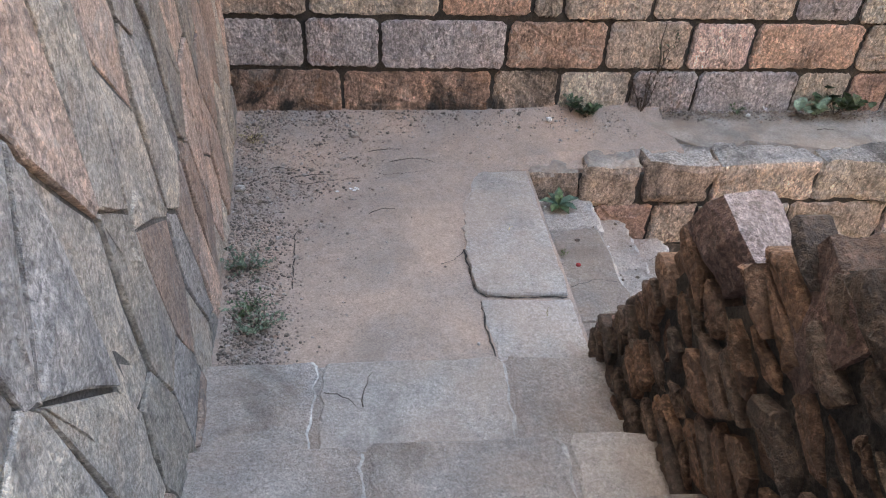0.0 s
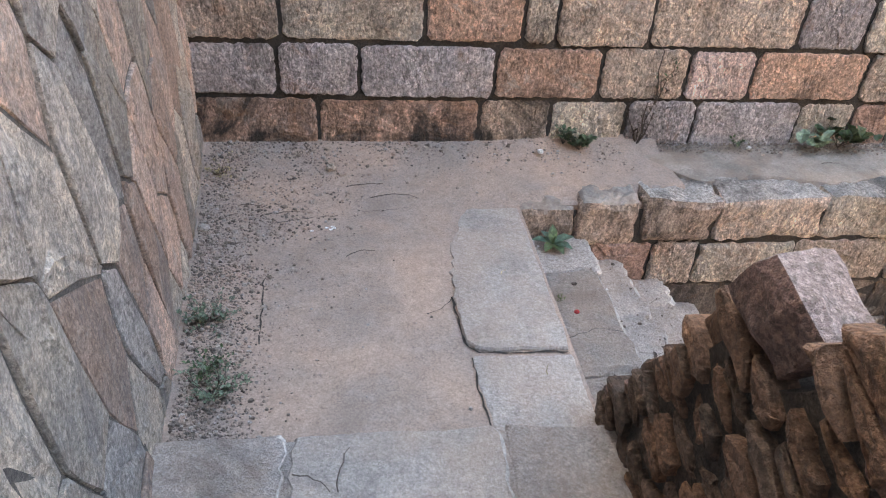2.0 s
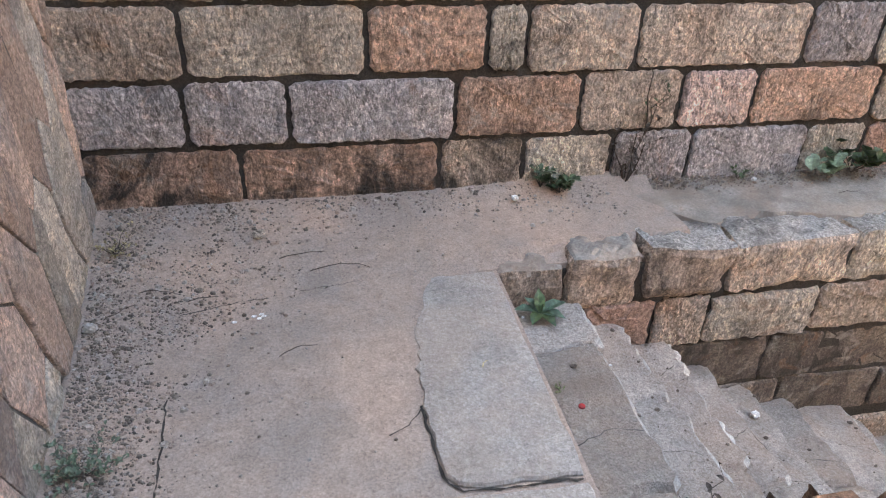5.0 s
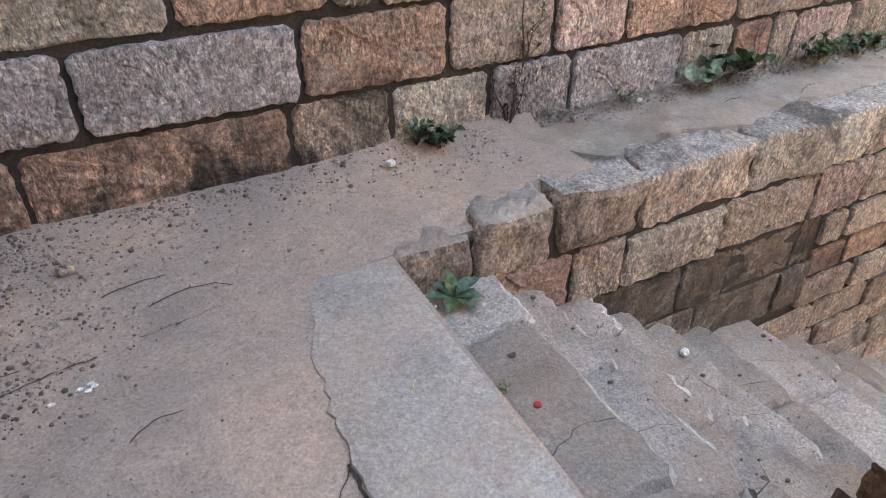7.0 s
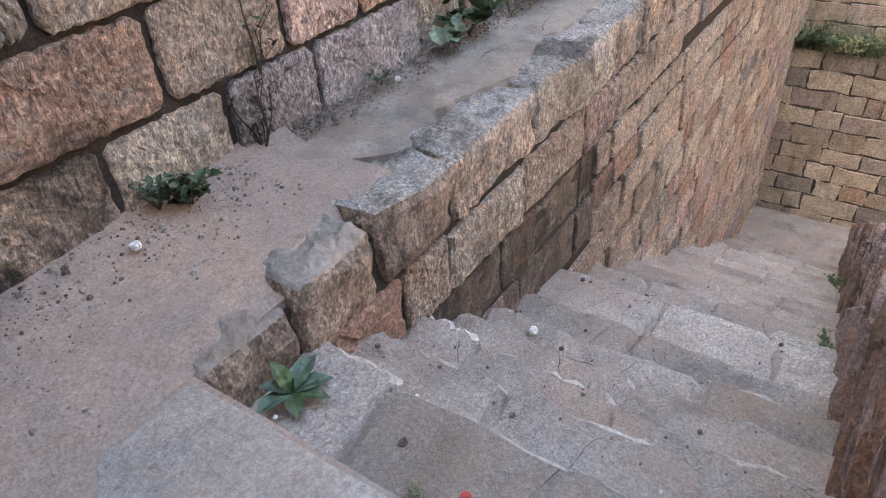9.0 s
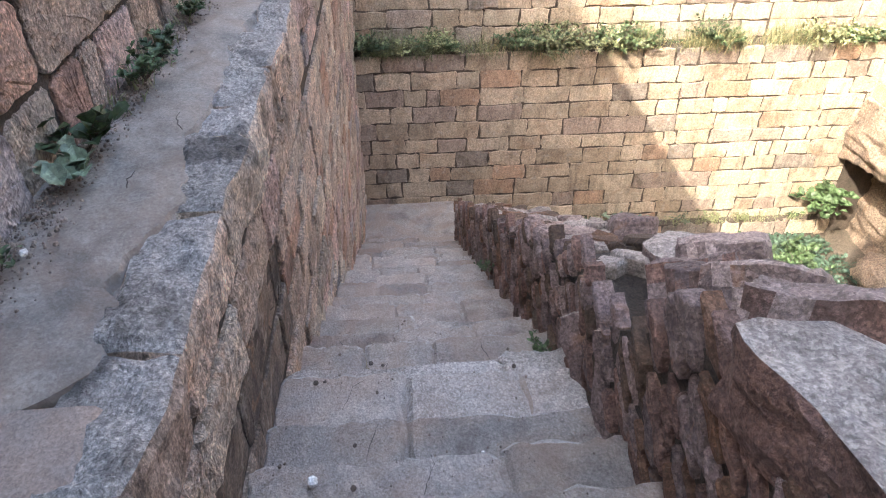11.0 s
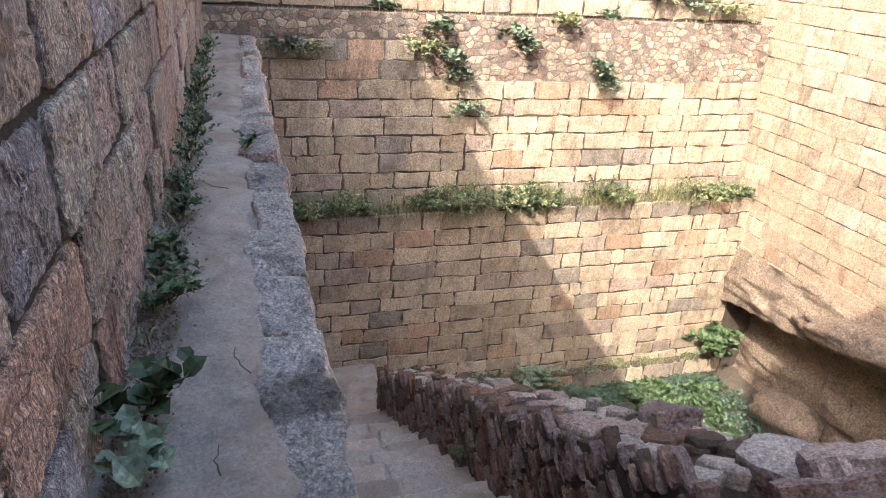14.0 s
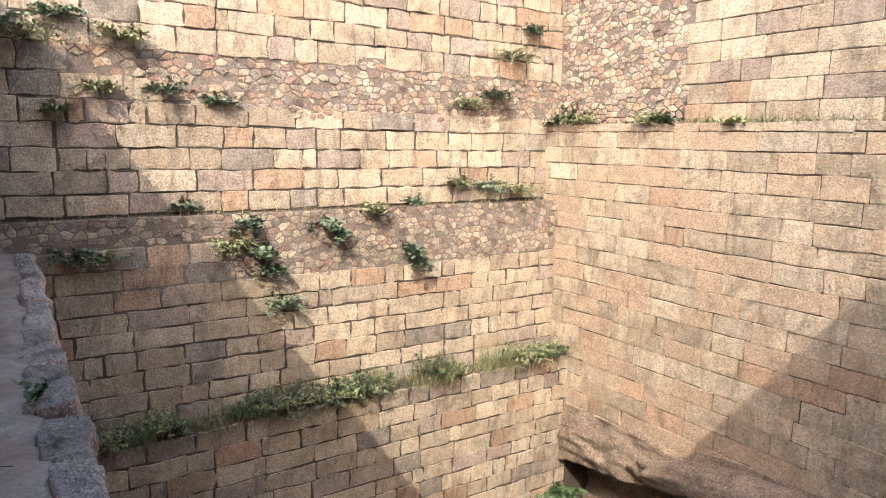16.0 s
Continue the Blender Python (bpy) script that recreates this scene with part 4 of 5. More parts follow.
def south_wall():
    r = random.Random(51)
    at = lambda a, b, c: Vector((13.0 - a, SOUTH_Y + c, b))
    courses(wall_s, at, -0.35, 11.5, -4.35, [0.36, 0.34, 0.36, 0.36, 0.34, 0.38, 0.36, 0.36, 0.34, 0.36, 0.36, 0.36, 0.34, 0.36, 0.36, 0.36, 0.34, 0.32, 0.16], (0.5, 1.0), [(FTAN, 5), (FCREAM, 3), (PATCH, 4), (FORANGE, 0.7)], r, gap=0.005, jit=0.014, proud=0.010)
    at2 = lambda a, b, c: Vector((13.3 - a, SOUTH_Y - 0.35 + c, b))
    rub = lambda u, v: u < 3.4 + 0.5 * noise.noise((0, v, 2))
    rubble(wall_s, at2, 0, 4, 2.15, 5.6, 0.12, [FTAN, FPINK, FGREY, FORANGE, RUST, FCREAM], r, keep=rub)
    courses(wall_s, at2, 0, 11.5, 2.15, [0.36] * 10, (0.5, 1.0), FAR, r, gap=0.006, keep=lambda u, v: not rub(u, v))


south_wall()


# natural rock under the south wall
def rock_face():
    V, F = [], []
    nx, nz = 170, 80
    for i in range(nx + 1):
        x = 13.0 - 12.5 * i / nx
        top = -4.15 + 0.09 * (13 - x) + 0.12 * noise.noise((x * 0.8, 0, 7))
        lip = -5.45 + 0.16 * (13 - x) + 0.12 * noise.noise((x * 1.3, 0, 2))
        for j in range(nz + 1):
            q = j / nz
            z = top + (PIT_Z - 0.2 - top) * q
            if z > lip:
                out = 0.02 + 0.14 * math.sin(min(1, (top - z) / max(0.2, top - lip)) * 1.9)
            else:
                d = lip - z
                out = -0.95 + 0.12 * d + 0.06 * math.sin(d * 7 + x)
            out += 0.13 * noise.fractal((x * 0.9, z * 2.2, 1.0), 0.75, 2.1, 7) + 0.05 * abs(noise.noise((x * 1.1, z * 4.2, 4))) + 0.02 * abs(noise.noise((x * 3, z * 9, 8)))
            V.append((x, SOUTH_Y + 0.02 + out, z))
    n = nz + 1
    for i in range(nx):
        for j in range(nz):
            F.append((i * n + j, i * n + j + 1, (i + 1) * n + j + 1, (i + 1) * n + j))
    return tagged(piece("rock_face", V, F, ROCK, smooth=True), "natural tan rock outcrop under the wall, cracked and undercut", "rock", kind="structure")


rock_face()


def boulder(name, label, c, size, turn, seed, mat=ROCK):
    bm = bmesh.new()
    bmesh.ops.create_icosphere(bm, subdivisions=4, radius=1)
    for v in bm.verts:
        d = 1 + 0.22 * noise.fractal(v.co * 1.3 + Vector((seed, 0, 0)), 0.7, 2, 5)
        v.co = Vector((v.co.x * size[0], v.co.y * size[1], v.co.z * size[2])) * d
    me = bpy.data.meshes.new(name)
    bm.to_mesh(me)
    bm.free()
    me.materials.append(mat)
    me.polygons.foreach_set("use_smooth", [True] * len(me.polygons))
    ob = new(name, me)
    ob.matrix_world = pose(*c, *turn)
    return tagged(ob, label, "rock")


boulder("boulder", "long weathered rock ledge jutting from the outcrop", (8.3, -5.85, -4.15), (1.75, 0.42, 0.34), (0, 12, 3), 3)
boulder("boulder", "rounded tan rock low on the outcrop", (9.9, -6.1, -6.8), (0.9, 0.5, 0.42), (0, 10, -10), 9)
boulder("boulder", "broken brown rock at the foot of the outcrop", (7.6, -5.9, -7.0), (1.0, 0.6, 0.5), (0, -8, 20), 14)


# plants
def leaf(V, F, base, way, up, length, width, fold=0.25):
    """A pointed leaf of six faces, folded along its rib."""
    way, up = way.normalized(), up.normalized()
    side = way.cross(up)
    side = side.normalized() if side.length > 1e-4 else Vector((1, 0, 0))
    nrm = side.cross(way)
    k = len(V)
    for a, w, h in ((0, 0.0, 0), (0.3, 0.42, 0.05), (0.65, 0.45, 0.02), (1.0, 0.0, -0.12)):
        p = base + way * (length * a) + nrm * (length * h)
        V.append(p)
        if 0 < a < 1:
            V.append(p + side * (width * w) + nrm * (width * fold * w))
            V.append(p - side * (width * w) + nrm * (width * fold * w))
    F += [(k, k + 2, k + 1), (k, k + 1, k + 3), (k + 1, k + 2, k + 5, k + 4), (k + 1, k + 4, k + 6, k + 3), (k + 4, k + 5, k + 7), (k + 4, k + 7, k + 6)]


def stem(V, F, pts, r0):
    k = len(V)
    n = len(pts)
    for i, p in enumerate(pts):
        r = r0 * (1 - 0.7 * i / max(1, n - 1))
        for q in range(4):
            V.append(p + Vector((r * math.cos(q * 1.571), r * math.sin(q * 1.571), 0)))
    for i in range(n - 1):
        for q in range(4):
            F.append((k + i * 4 + q, k + i * 4 + (q + 1) % 4, k + i * 4 + 4 + (q + 1) % 4, k + i * 4 + 4 + q))


def rand_dir(r, up=0.3):
    a = r.uniform(0, 6.283)
    return Vector((math.cos(a), math.sin(a), r.uniform(-0.2, 1.0) * up + 0.1)).normalized()


def weed(label, at, height, spread, stems, leaves, size, mat, seed, out=Vector((0, 0, 1)), name="weed", droop=0.3, category="weed", aspect=0.55):
    """A small plant: thin stems from one root, leaves along them."""
    r = random.Random(seed)
    root = thing(name, label, category)
    root.location = at
    sv, sf, lv, lf = [], [], [], []
    for s in range(stems):
        d = (out * r.uniform(0.5, 1.0) + rand_dir(r, 0.8) * spread).normalized()
        h = height * r.uniform(0.55, 1.05)
        pts = [Vector((0, 0, 0)) + d * (h * q / 4) + Vector((r.uniform(-1, 1), r.uniform(-1, 1), 0)) * 0.04 * h * q - Vector((0, 0, droop * h * (q / 4) ** 2)) for q in range(5)]
        stem(sv, sf, pts, max(0.002, 0.012 * h))
        for k in range(leaves):
            q = r.uniform(0.2, 1.0) * 4
            i = min(3, int(q))
            p = pts[i].lerp(pts[i + 1], q - i)
            w = (rand_dir(r, 0.9) + d * 0.4).normalized()
            sz = size * r.uniform(0.6, 1.2)
            leaf(lv, lf, p, w, Vector((r.uniform(-0.4, 0.4), r.uniform(-0.4, 0.4), 1)), sz, sz * aspect)
    tagged(piece("stem", sv, sf, TWIG, root), kind="stuff")
    tagged(piece("foliage", lv, lf, mat, root), kind="stuff")
    return root


def tufts(name, label, spots, mat, seed, blade=(0.10, 0.25), count=26, spread=0.10, lean=0.5, out=Vector((0, 0, 1))):
    """Grass along a line of spots: bent blades joined into one mesh."""
    r = random.Random(seed)
    V, F = [], []
    for (x, y, z), k in spots:
        for i in range(int(count * k)):
            b = Vector((x + r.gauss(0, spread), y + r.gauss(0, spread), z - 0.02))
            d = (out + rand_dir(r, 0.2) * lean * r.uniform(0.3, 1.6)).normalized()
            h = r.uniform(*blade) * (0.6 + 0.4 * k)
            s = Vector((-d.y, d.x, 0))
            s = (s.normalized() if s.length > 1e-3 else Vector((1, 0, 0))) * r.uniform(0.003, 0.007)
            m = b + d * h * 0.55
            t = m + (d + Vector((d.x, d.y, -0.5)) * r.uniform(0.2, 0.9)).normalized() * h * 0.5
            n = len(V)
            V += [b - s, b + s, m - s * 0.8, m + s * 0.8, t]
            F += [(n, n + 1, n + 3, n + 2), (n + 2, n + 3, n + 4)]
    return tagged(piece(name, V, F, mat), label, "grass", kind="stuff")


# broad-leaved plant in the corner of the first step
def rosette():
    r = random.Random(4)
    root = thing("broadleaf_plant", "dark green broad-leaved plant growing at the step corner", "plant")
    root.location = (0.80, 3.86, -0.195)
    for i, (a, up, long) in enumerate(((1.45, 1.5, 0.17), (0.15, 0.35, 0.21), (-0.55, 0.12, 0.19), (-1.2, 0.10, 0.18), (3.0, 0.25, 0.19), (2.3, 0.7, 0.15), (-2.2, 0.12, 0.16))):
        V, F = [], []
        leaf(V, F, Vector((0, 0, 0.02)), Vector((math.cos(a), math.sin(a), up)), UPV, 0.74 * long, 0.36 * long + r.uniform(0, 0.010), 0.3)
        piece("leaf", V, F, LEAFD if i % 3 else LEAF, root)
    V, F = [], []
    stem(V, F, [Vector((0, 0, -0.02)), Vector((0.01, 0, 0.04)), Vector((0.01, -0.01, 0.08))], 0.012)
    piece("stem", V, F, LEAF, root)


UPV = Vector((0, 0, 1))
rosette()
weed("low green weed at the foot of the wall", (1.16, 4.66, 0.09), 0.30, 0.8, 12, 16, 0.05, LEAF, 5)
weed("small grey-green weed in the wall joint", (1.05, 4.70, 0.12), 0.34, 0.5, 7, 10, 0.04, LEAFB, 6)
weed("dry dark creeper in the wall crack", (1.60, 4.70, 0.10), 0.55, 0.25, 7, 12, 0.035, TWIG, 7, droop=0.05)
weed("thin creeper with small leaves on the wall", (1.68, 4.72, 0.42), 0.55, 0.25, 3, 8, 0.035, LEAF, 17, droop=0.05)
weed("round-leaved plant rooted between ledge and wall", (3.16, 4.63, 0.13), 0.36, 0.75, 9, 5, 0.105, LEAF, 8, aspect=0.85)
weed("round-leaved plant drooping onto the ledge", (2.98, 4.58, 0.13), 0.22, 0.9, 6, 4, 0.10, LEAFB, 9, aspect=0.85)
weed("tiny weed at the foot of the wall", (2.34, 4.64, 0.13), 0.12, 0.8, 8, 6, 0.03, LEAF, 10)
weed("bushy weed at the foot of the wall", (3.98, 4.60, 0.13), 0.30, 0.8, 14, 12, 0.05, LEAF, 11)
for i, (x, y, k) in enumerate([(4.6, 4.66, 0.7), (5.1, 4.62, 1.0), (6.1, 4.62, 1.2), (6.6, 4.6, 1.3), (7.3, 4.66, 0.9), (8.2, 4.65, 1.1), (9.1, 4.66, 1.2), (6.4, 4.22, 0.8), (10.4, 4.66, 1.0), (4.35, 4.62, 0.8), (5.55, 4.64, 1.1), (7.8, 4.62, 1.2), (8.65, 4.6, 1.1), (7.0, 4.6, 1.0), (9.7, 4.62, 1.1), (11.1, 4.62, 1.2)]):
    weed("small green weed on the ledge", (x, y, 0.12), 0.24 * k, 0.9, 12, 12, 0.045, LEAF, 20 + i)
weed("sparse dry weed on the landing by the wall", (-1.30, 4.36, 0.05), 0.22, 1.1, 16, 7, 0.02, DRY, 40)
weed("low grey-green weed on the landing edge", (-1.15, 2.98, 0.0), 0.22, 1.1, 22, 14, 0.022, LEAFB, 41)
weed("scrubby dark weed with dry twigs on the landing", (-1.06, 2.48, 0.0), 0.24, 1.1, 24, 12, 0.022, LEAFB, 42)
weed("low scrubby weed on the landing", (-1.10, 2.66, 0.0), 0.18, 1.2, 18, 10, 0.02, LEAF, 43)
weed("leafy sprig growing from the parapet", (0.82, 2.35, 0.14), 0.22, 0.6, 3, 6, 0.028, TWIG, 44, Vector((0.6, 0.1, 0.6)), droop=0.15)
weed("small grass weed at the parapet foot", (3.62, 2.36, -1.70), 0.2, 0.9, 10, 10, 0.04, LEAF, 45)
weed("small weed at the parapet foot", (6.1, 2.36, -3.0), 0.2, 0.9, 10, 10, 0.04, LEAF, 46)
tufts("ledge_grass", "short dusty grass along the foot of the wall", [((x * 0.31 + 3.7, 4.66 + 0.03 * math.sin(x * 3), 0.12), 0.5 + 0.5 * math.sin(x * 1.7) ** 2) for x in range(31)], GRASS, 3, (0.06, 0.17), 30, 0.05)


def far_x(z):
    return 12.25 if z < -2.9 else 12.85 if z < 0.5 else 13.25


def terrace_plants():
    r = random.Random(61)
    row = []
    for i in range(120):
        y = 4.3 - 10.3 * (i / 119)
        k = 0.12 + 1.2 * max(0, noise.noise((y * 1.3, 3, 0)) + 0.25)
        row.append(((12.55 + r.uniform(-0.2, 0.22), y, -2.93), k))
    tufts("terrace_grass", "green and dry grass growing along the lower terrace", row, GRASS, 5, (0.2, 0.7), 75, 0.17, 0.7, Vector((-0.25, 0, 1)))
    tufts("terrace_dry_grass", "dry straw-coloured grass on the lower terrace", row[30:], DRY, 6, (0.15, 0.5), 46, 0.18, 0.8, Vector((-0.3, 0, 0.9)))
    tufts("ledge_dry_grass", "dry grass in the upper ledge of the far wall", [((13.12, 4.0 - 0.16 * i, 0.52), 0.3 + 0.7 * abs(noise.noise((i * 0.4, 0, 1)))) for i in range(62)], DRY, 7, (0.08, 0.2), 14, 0.08, 0.8, Vector((-0.3, 0, 0.8)))
    tufts("south_ledge_grass", "green grass hanging from the ledge of the south wall", [((13.1 - 0.2 * i, SOUTH_Y - 0.15, 2.16), 0.3 + 1.1 * max(0, noise.noise((i * 0.35, 5, 1)) + 0.3)) for i in range(36)], GRASS, 8, (0.12, 0.34), 46, 0.10, 0.8, Vector((0, 0.5, 0.7)))
    wall_out = Vector((-0.8, 0, 0.25))
    for i, (y, z) in enumerate([(0.62, -0.25), (0.45, -0.55), (-0.54, 0.15), (-0.75, -0.05), (-2.31, -0.4), (-2.42, -0.65), (0.82, 0.25)]):
        weed("leafy caper-like shrub hanging from the far wall", (12.88, y, z + 0.1), 0.40, 0.9, 14, 12, 0.12, LEAFB, 70 + i, wall_out, "wall_shrub", 0.7, "shrub", 0.75)
    for i, (y, z, k) in enumerate([(3.92, 3.1, 1.5), (4.2, 3.25, 1.0), (2.6, 3.2, 1.0), (3.45, 3.45, 0.8), (2.95, 2.45, 0.8), (2.0, 2.45, 0.8), (3.5, 2.1, 0.5), (1.15, 2.3, 0.6), (-3.85, 2.5, 1.0), (-4.5, 2.7, 1.0), (-5.0, 3.5, 1.2), (-5.5, 4.1, 0.7), (-5.1, 0.7, 1.4), (-4.4, 0.75, 1.1), (-3.6, 0.9, 0.8), (1.8, 0.6, 0.6), (3.2, -0.1, 1.0), (3.5, -0.05, 0.8), (1.15, -0.05, 0.9), (0.3, -1.1, 0.9), (-1.5, 0.45, 0.6), (-2.6, 0.55, 0.5)]):
        weed("bushy weed rooted in the joints of the far wall", (far_x(z) + 0.05, y, z), 0.62 * k, 1.0, 36, 16, 0.075, GRASS if i % 2 == 0 else LEAFB, 90 + i, wall_out, "wall_weed", 0.4)
    for i in range(44):
        y = r.uniform(-5.9, 4.2)
        weed("green bushy weed on the lower terrace", (12.36 + r.uniform(-0.06, 0.3), y, -2.93), r.uniform(0.3, 0.95), 1.0, 24, 16, 0.075, LEAF if i % 2 else GRASS, 130 + i, Vector((-0.2, 0, 0.9)), "terrace_weed")
    for i, (x, z, k) in enumerate([(12.66, 2.3, 1.2), (12.2, 2.25, 0.9), (13.2, 2.2, 0.8), (10.5, 2.25, 0.9), (10.1, 2.25, 0.7), (8.7, 2.2, 0.6)]):
        weed("green weed on the ledge of the south wall", (x, SOUTH_Y - 0.1, z - 0.1), 0.60 * k, 0.9, 30, 16, 0.07, GRASS if i % 2 else LEAF, 160 + i, Vector((0, 0.8, 0.5)), "wall_weed")
    weed("large-leaved shrub in the corner of the pit", (11.95, -5.72, -6.2), 0.8, 0.9, 26, 16, 0.17, LEAF, 180, Vector((-0.6, 0.3, 0.5)), "corner_shrub", 0.5, "shrub", 0.7)
    weed("pale large-leaved plant at the foot of the far wall", (11.9, -1.35, -6.75), 0.75, 0.9, 16, 10, 0.2, LEAFB, 181, Vector((-0.2, 0, 0.9)), "broad_plant", 0.4, "plant", 0.7)
    # ground cover in the corner
    V, F = [], []
    for i in range(9000):
        x, y = 12.0 - abs(r.gauss(0, 1.5)), -3.9 + r.gauss(0, 1.35)
        if not -6.0 < y < 0 or x < 7.5:
            continue
        z = PIT_Z + 0.14 * max(0, y + 3) + 0.06 + 0.28 * max(0, noise.noise((x * 1.1, y * 1.1, 0)) + 0.3) * r.random()
        s = r.uniform(0.06, 0.13)
        leaf(V, F, Vector((x, y, z)), rand_dir(r, 0.9), Vector((r.uniform(-0.5, 0.5), r.uniform(-0.5, 0.5), 1)), s, s * 0.7)
    tagged(piece("ground_cover", V, F, LEAFD), "dense green weeds covering the floor of the pit", "weeds", kind="stuff")
    for i in range(22):
        x, y = r.uniform(8.8, 12.0), r.uniform(-5.6, -3.0)
        weed("green shrub on the floor of the pit", (x, y, PIT_Z), r.uniform(0.45, 1.0), 0.8, 16, 12, 0.12, LEAF, 190 + i, name="pit_shrub", category="shrub", aspect=0.7)
    row = [((12.2 + r.uniform(-0.1, 0.1), 2.2 - 0.13 * i, -6.73), 0.3 + r.random() * 0.9) for i in range(62)]
    for i in range(16):
        weed("small weed on the plinth of the far wall", (12.22, r.uniform(-5.5, 2.2), -6.76), r.uniform(0.2, 0.5), 1.0, 16, 12, 0.06, (LEAF, GRASS, LEAFB)[i % 3], 260 + i, Vector((-0.3, 0, 0.9)), "plinth_weed")
    tufts("foot_grass", "thin grass on the plinth of the far wall", row, GRASS, 12, (0.1, 0.25), 18, 0.1, 0.7)


terrace_plants()


# flagstones and slabs set in the landing
def flags():
    r = random.Random(77)
    for poly, h, m, lab in (
        ([(0.24, 4.0), (0.585, 4.0), (0.575, 3.2), (0.56, 2.69), (0.12, 2.70), (0.07, 2.76), (0.055, 3.12), (0.07, 3.35), (0.11, 3.6), (0.17, 3.8)], 0.020, SLABM, "large pale grey flagstone at the head of the stairs"),
        ([(0.09, 2.665), (0.565, 2.655), (0.56, 2.42), (0.56, 2.22), (0.12, 2.22), (0.085, 2.5)], 0.004, SLABM, "grey flagstone beside the parapet"),
    ):
        n = len(poly)
        fine = []
        for i in range(n):
            a, b = poly[i], poly[(i + 1) % n]
            for k in range(6):
                q = k / 6
                j = 0.014 if (a[0] < 0.4 and a[1] > 3.1) else 0.007
                fine.append((a[0] + (b[0] - a[0]) * q + r.uniform(-j, j), a[1] + (b[1] - a[1]) * q + r.uniform(-j, j)))
        m_ = len(fine)
        cx, cy = sum(p[0] for p in fine) / m_, sum(p[1] for p in fine) / m_
        lift = [h * (max(0.2, 1.0 - 1.1 * max(0.0, y - 2.9)) if h > 0.008 else 1.0) for x, y in fine]
        V = [(x, y, -0.03) for x, y in fine] + [(x, y, landing_z(x, y) + q * 0.5) for (x, y), q in zip(fine, lift)]
        V += [(x + (cx - x) * 0.02, y + (cy - y) * 0.015, landing_z(x, y) + q) for (x, y), q in zip(fine, lift)]
        F = [tuple(range(2 * m_, 3 * m_))]
        if area(fine) < 0:
            F = [tuple(reversed(F[0]))]
        for a in range(2):
            F += [(a * m_ + i, a * m_ + (i + 1) % m_, (a + 1) * m_ + (i + 1) % m_, (a + 1) * m_ + i) for i in range(m_)]
        tagged(piece("flagstone", V, F, m, floor), lab)


flags()


def crack(points, width, parent, seed, zf, mat=None):
    """A dark open joint, or an edge's painted shadow line: a ragged narrow strip lying in the surface."""
    r = random.Random(seed)
    line = []
    for a, b in zip(points, points[1:]):
        n = max(2, int(math.hypot(b[0] - a[0], b[1] - a[1]) / 0.03))
        line += [(a[0] + (b[0] - a[0]) * k / n + r.uniform(-0.006, 0.006), a[1] + (b[1] - a[1]) * k / n + r.uniform(-0.006, 0.006)) for k in range(n)]
    line.append(points[-1])
    V, F = [], []
    for i, (x, y) in enumerate(line):
        p, q = line[max(0, i - 1)], line[min(len(line) - 1, i + 1)]
        d = math.hypot(q[0] - p[0], q[1] - p[1]) or 1.0
        nx, ny = -(q[1] - p[1]) / d, (q[0] - p[0]) / d
        w = width * r.uniform(0.15, 1.0)
        V += [(x + nx * w, y + ny * w, zf(x + nx * w, y + ny * w)), (x - nx * w, y - ny * w, zf(x - nx * w, y - ny * w))]
    F = [(2 * i, 2 * i + 1, 2 * i + 3, 2 * i + 2) for i in range(len(line) - 1)]
    return piece("joint", V, F, mat or MORTAR, parent)


def joints():
    over = lambda x, y: (strip_z(x, y) if y > EDGE_Y + 0.05 else landing_z(x, y)) + 0.006
    for k, (pts, w) in enumerate((
        ([(-0.95, 3.86), (-0.7, 3.92), (-0.55, 3.94)], 0.004),
        ([(-0.40, 3.97), (-0.2, 4.0), (-0.1, 4.01)], 0.003),
        ([(-0.93, 3.3), (-0.91, 3.0), (-0.90, 2.8)], 0.005),
        # shadow line of the large flagstone's raised edge, drawn dark; lower end also a joint
        ([(0.05, 3.12), (0.052, 2.9), (0.06, 2.76), (0.115, 2.685), (0.55, 2.675)], 0.008),
        ([(0.085, 2.66), (0.08, 2.45), (0.10, 2.24)], 0.006),
        ([(-0.1, 2.98), (-0.02, 3.02), (0.04, 3.1)], 0.004),
    )):
        crack(pts, w, floor, k, over)


joints()


# grit, pebbles and litter
def pebbles(name, label, count, place, size, mat, seed):
    r = random.Random(seed)
    V, F = [], []
    for i in range(count):
        x, y, z = place(r)
        s = size * min(3.2, math.exp(r.gauss(-0.15, 0.55)))
        k = len(V)
        a = r.uniform(0, 6.28)
        for q in range(5):
            t = a + q * 1.257
            V.append((x + s * r.uniform(0.7, 1.2) * math.cos(t), y + s * r.uniform(0.6, 1.0) * math.sin(t), z - 0.002))
        for q in range(5):
            t = a + q * 1.257
            V.append((x + 0.6 * s * math.cos(t), y + 0.5 * s * math.sin(t), z + s * r.uniform(0.4, 0.8)))
        F.append(tuple(k + 5 + q for q in range(5)))
        F += [(k + q, k + (q + 1) % 5, k + 5 + (q + 1) % 5, k + 5 + q) for q in range(5)]
    return tagged(piece(name, V, F, mat), label, "gravel", kind="stuff")


def on_landing(r):
    y = r.uniform(2.3, 4.7)
    x = left_x(y) + 0.05 + abs(r.gauss(0, 0.5))
    if r.random() < 0.5:
        y = 4.70 - abs(r.gauss(0, 0.28))
        x = r.uniform(-1.35, 1.5)
    if x > 0.45 and y < 4.3:
        x = r.uniform(-1.1, 0.4)
    return x, y, (strip_z(x, y) if y > EDGE_Y + 0.05 else landing_z(x, y)) + 0.003


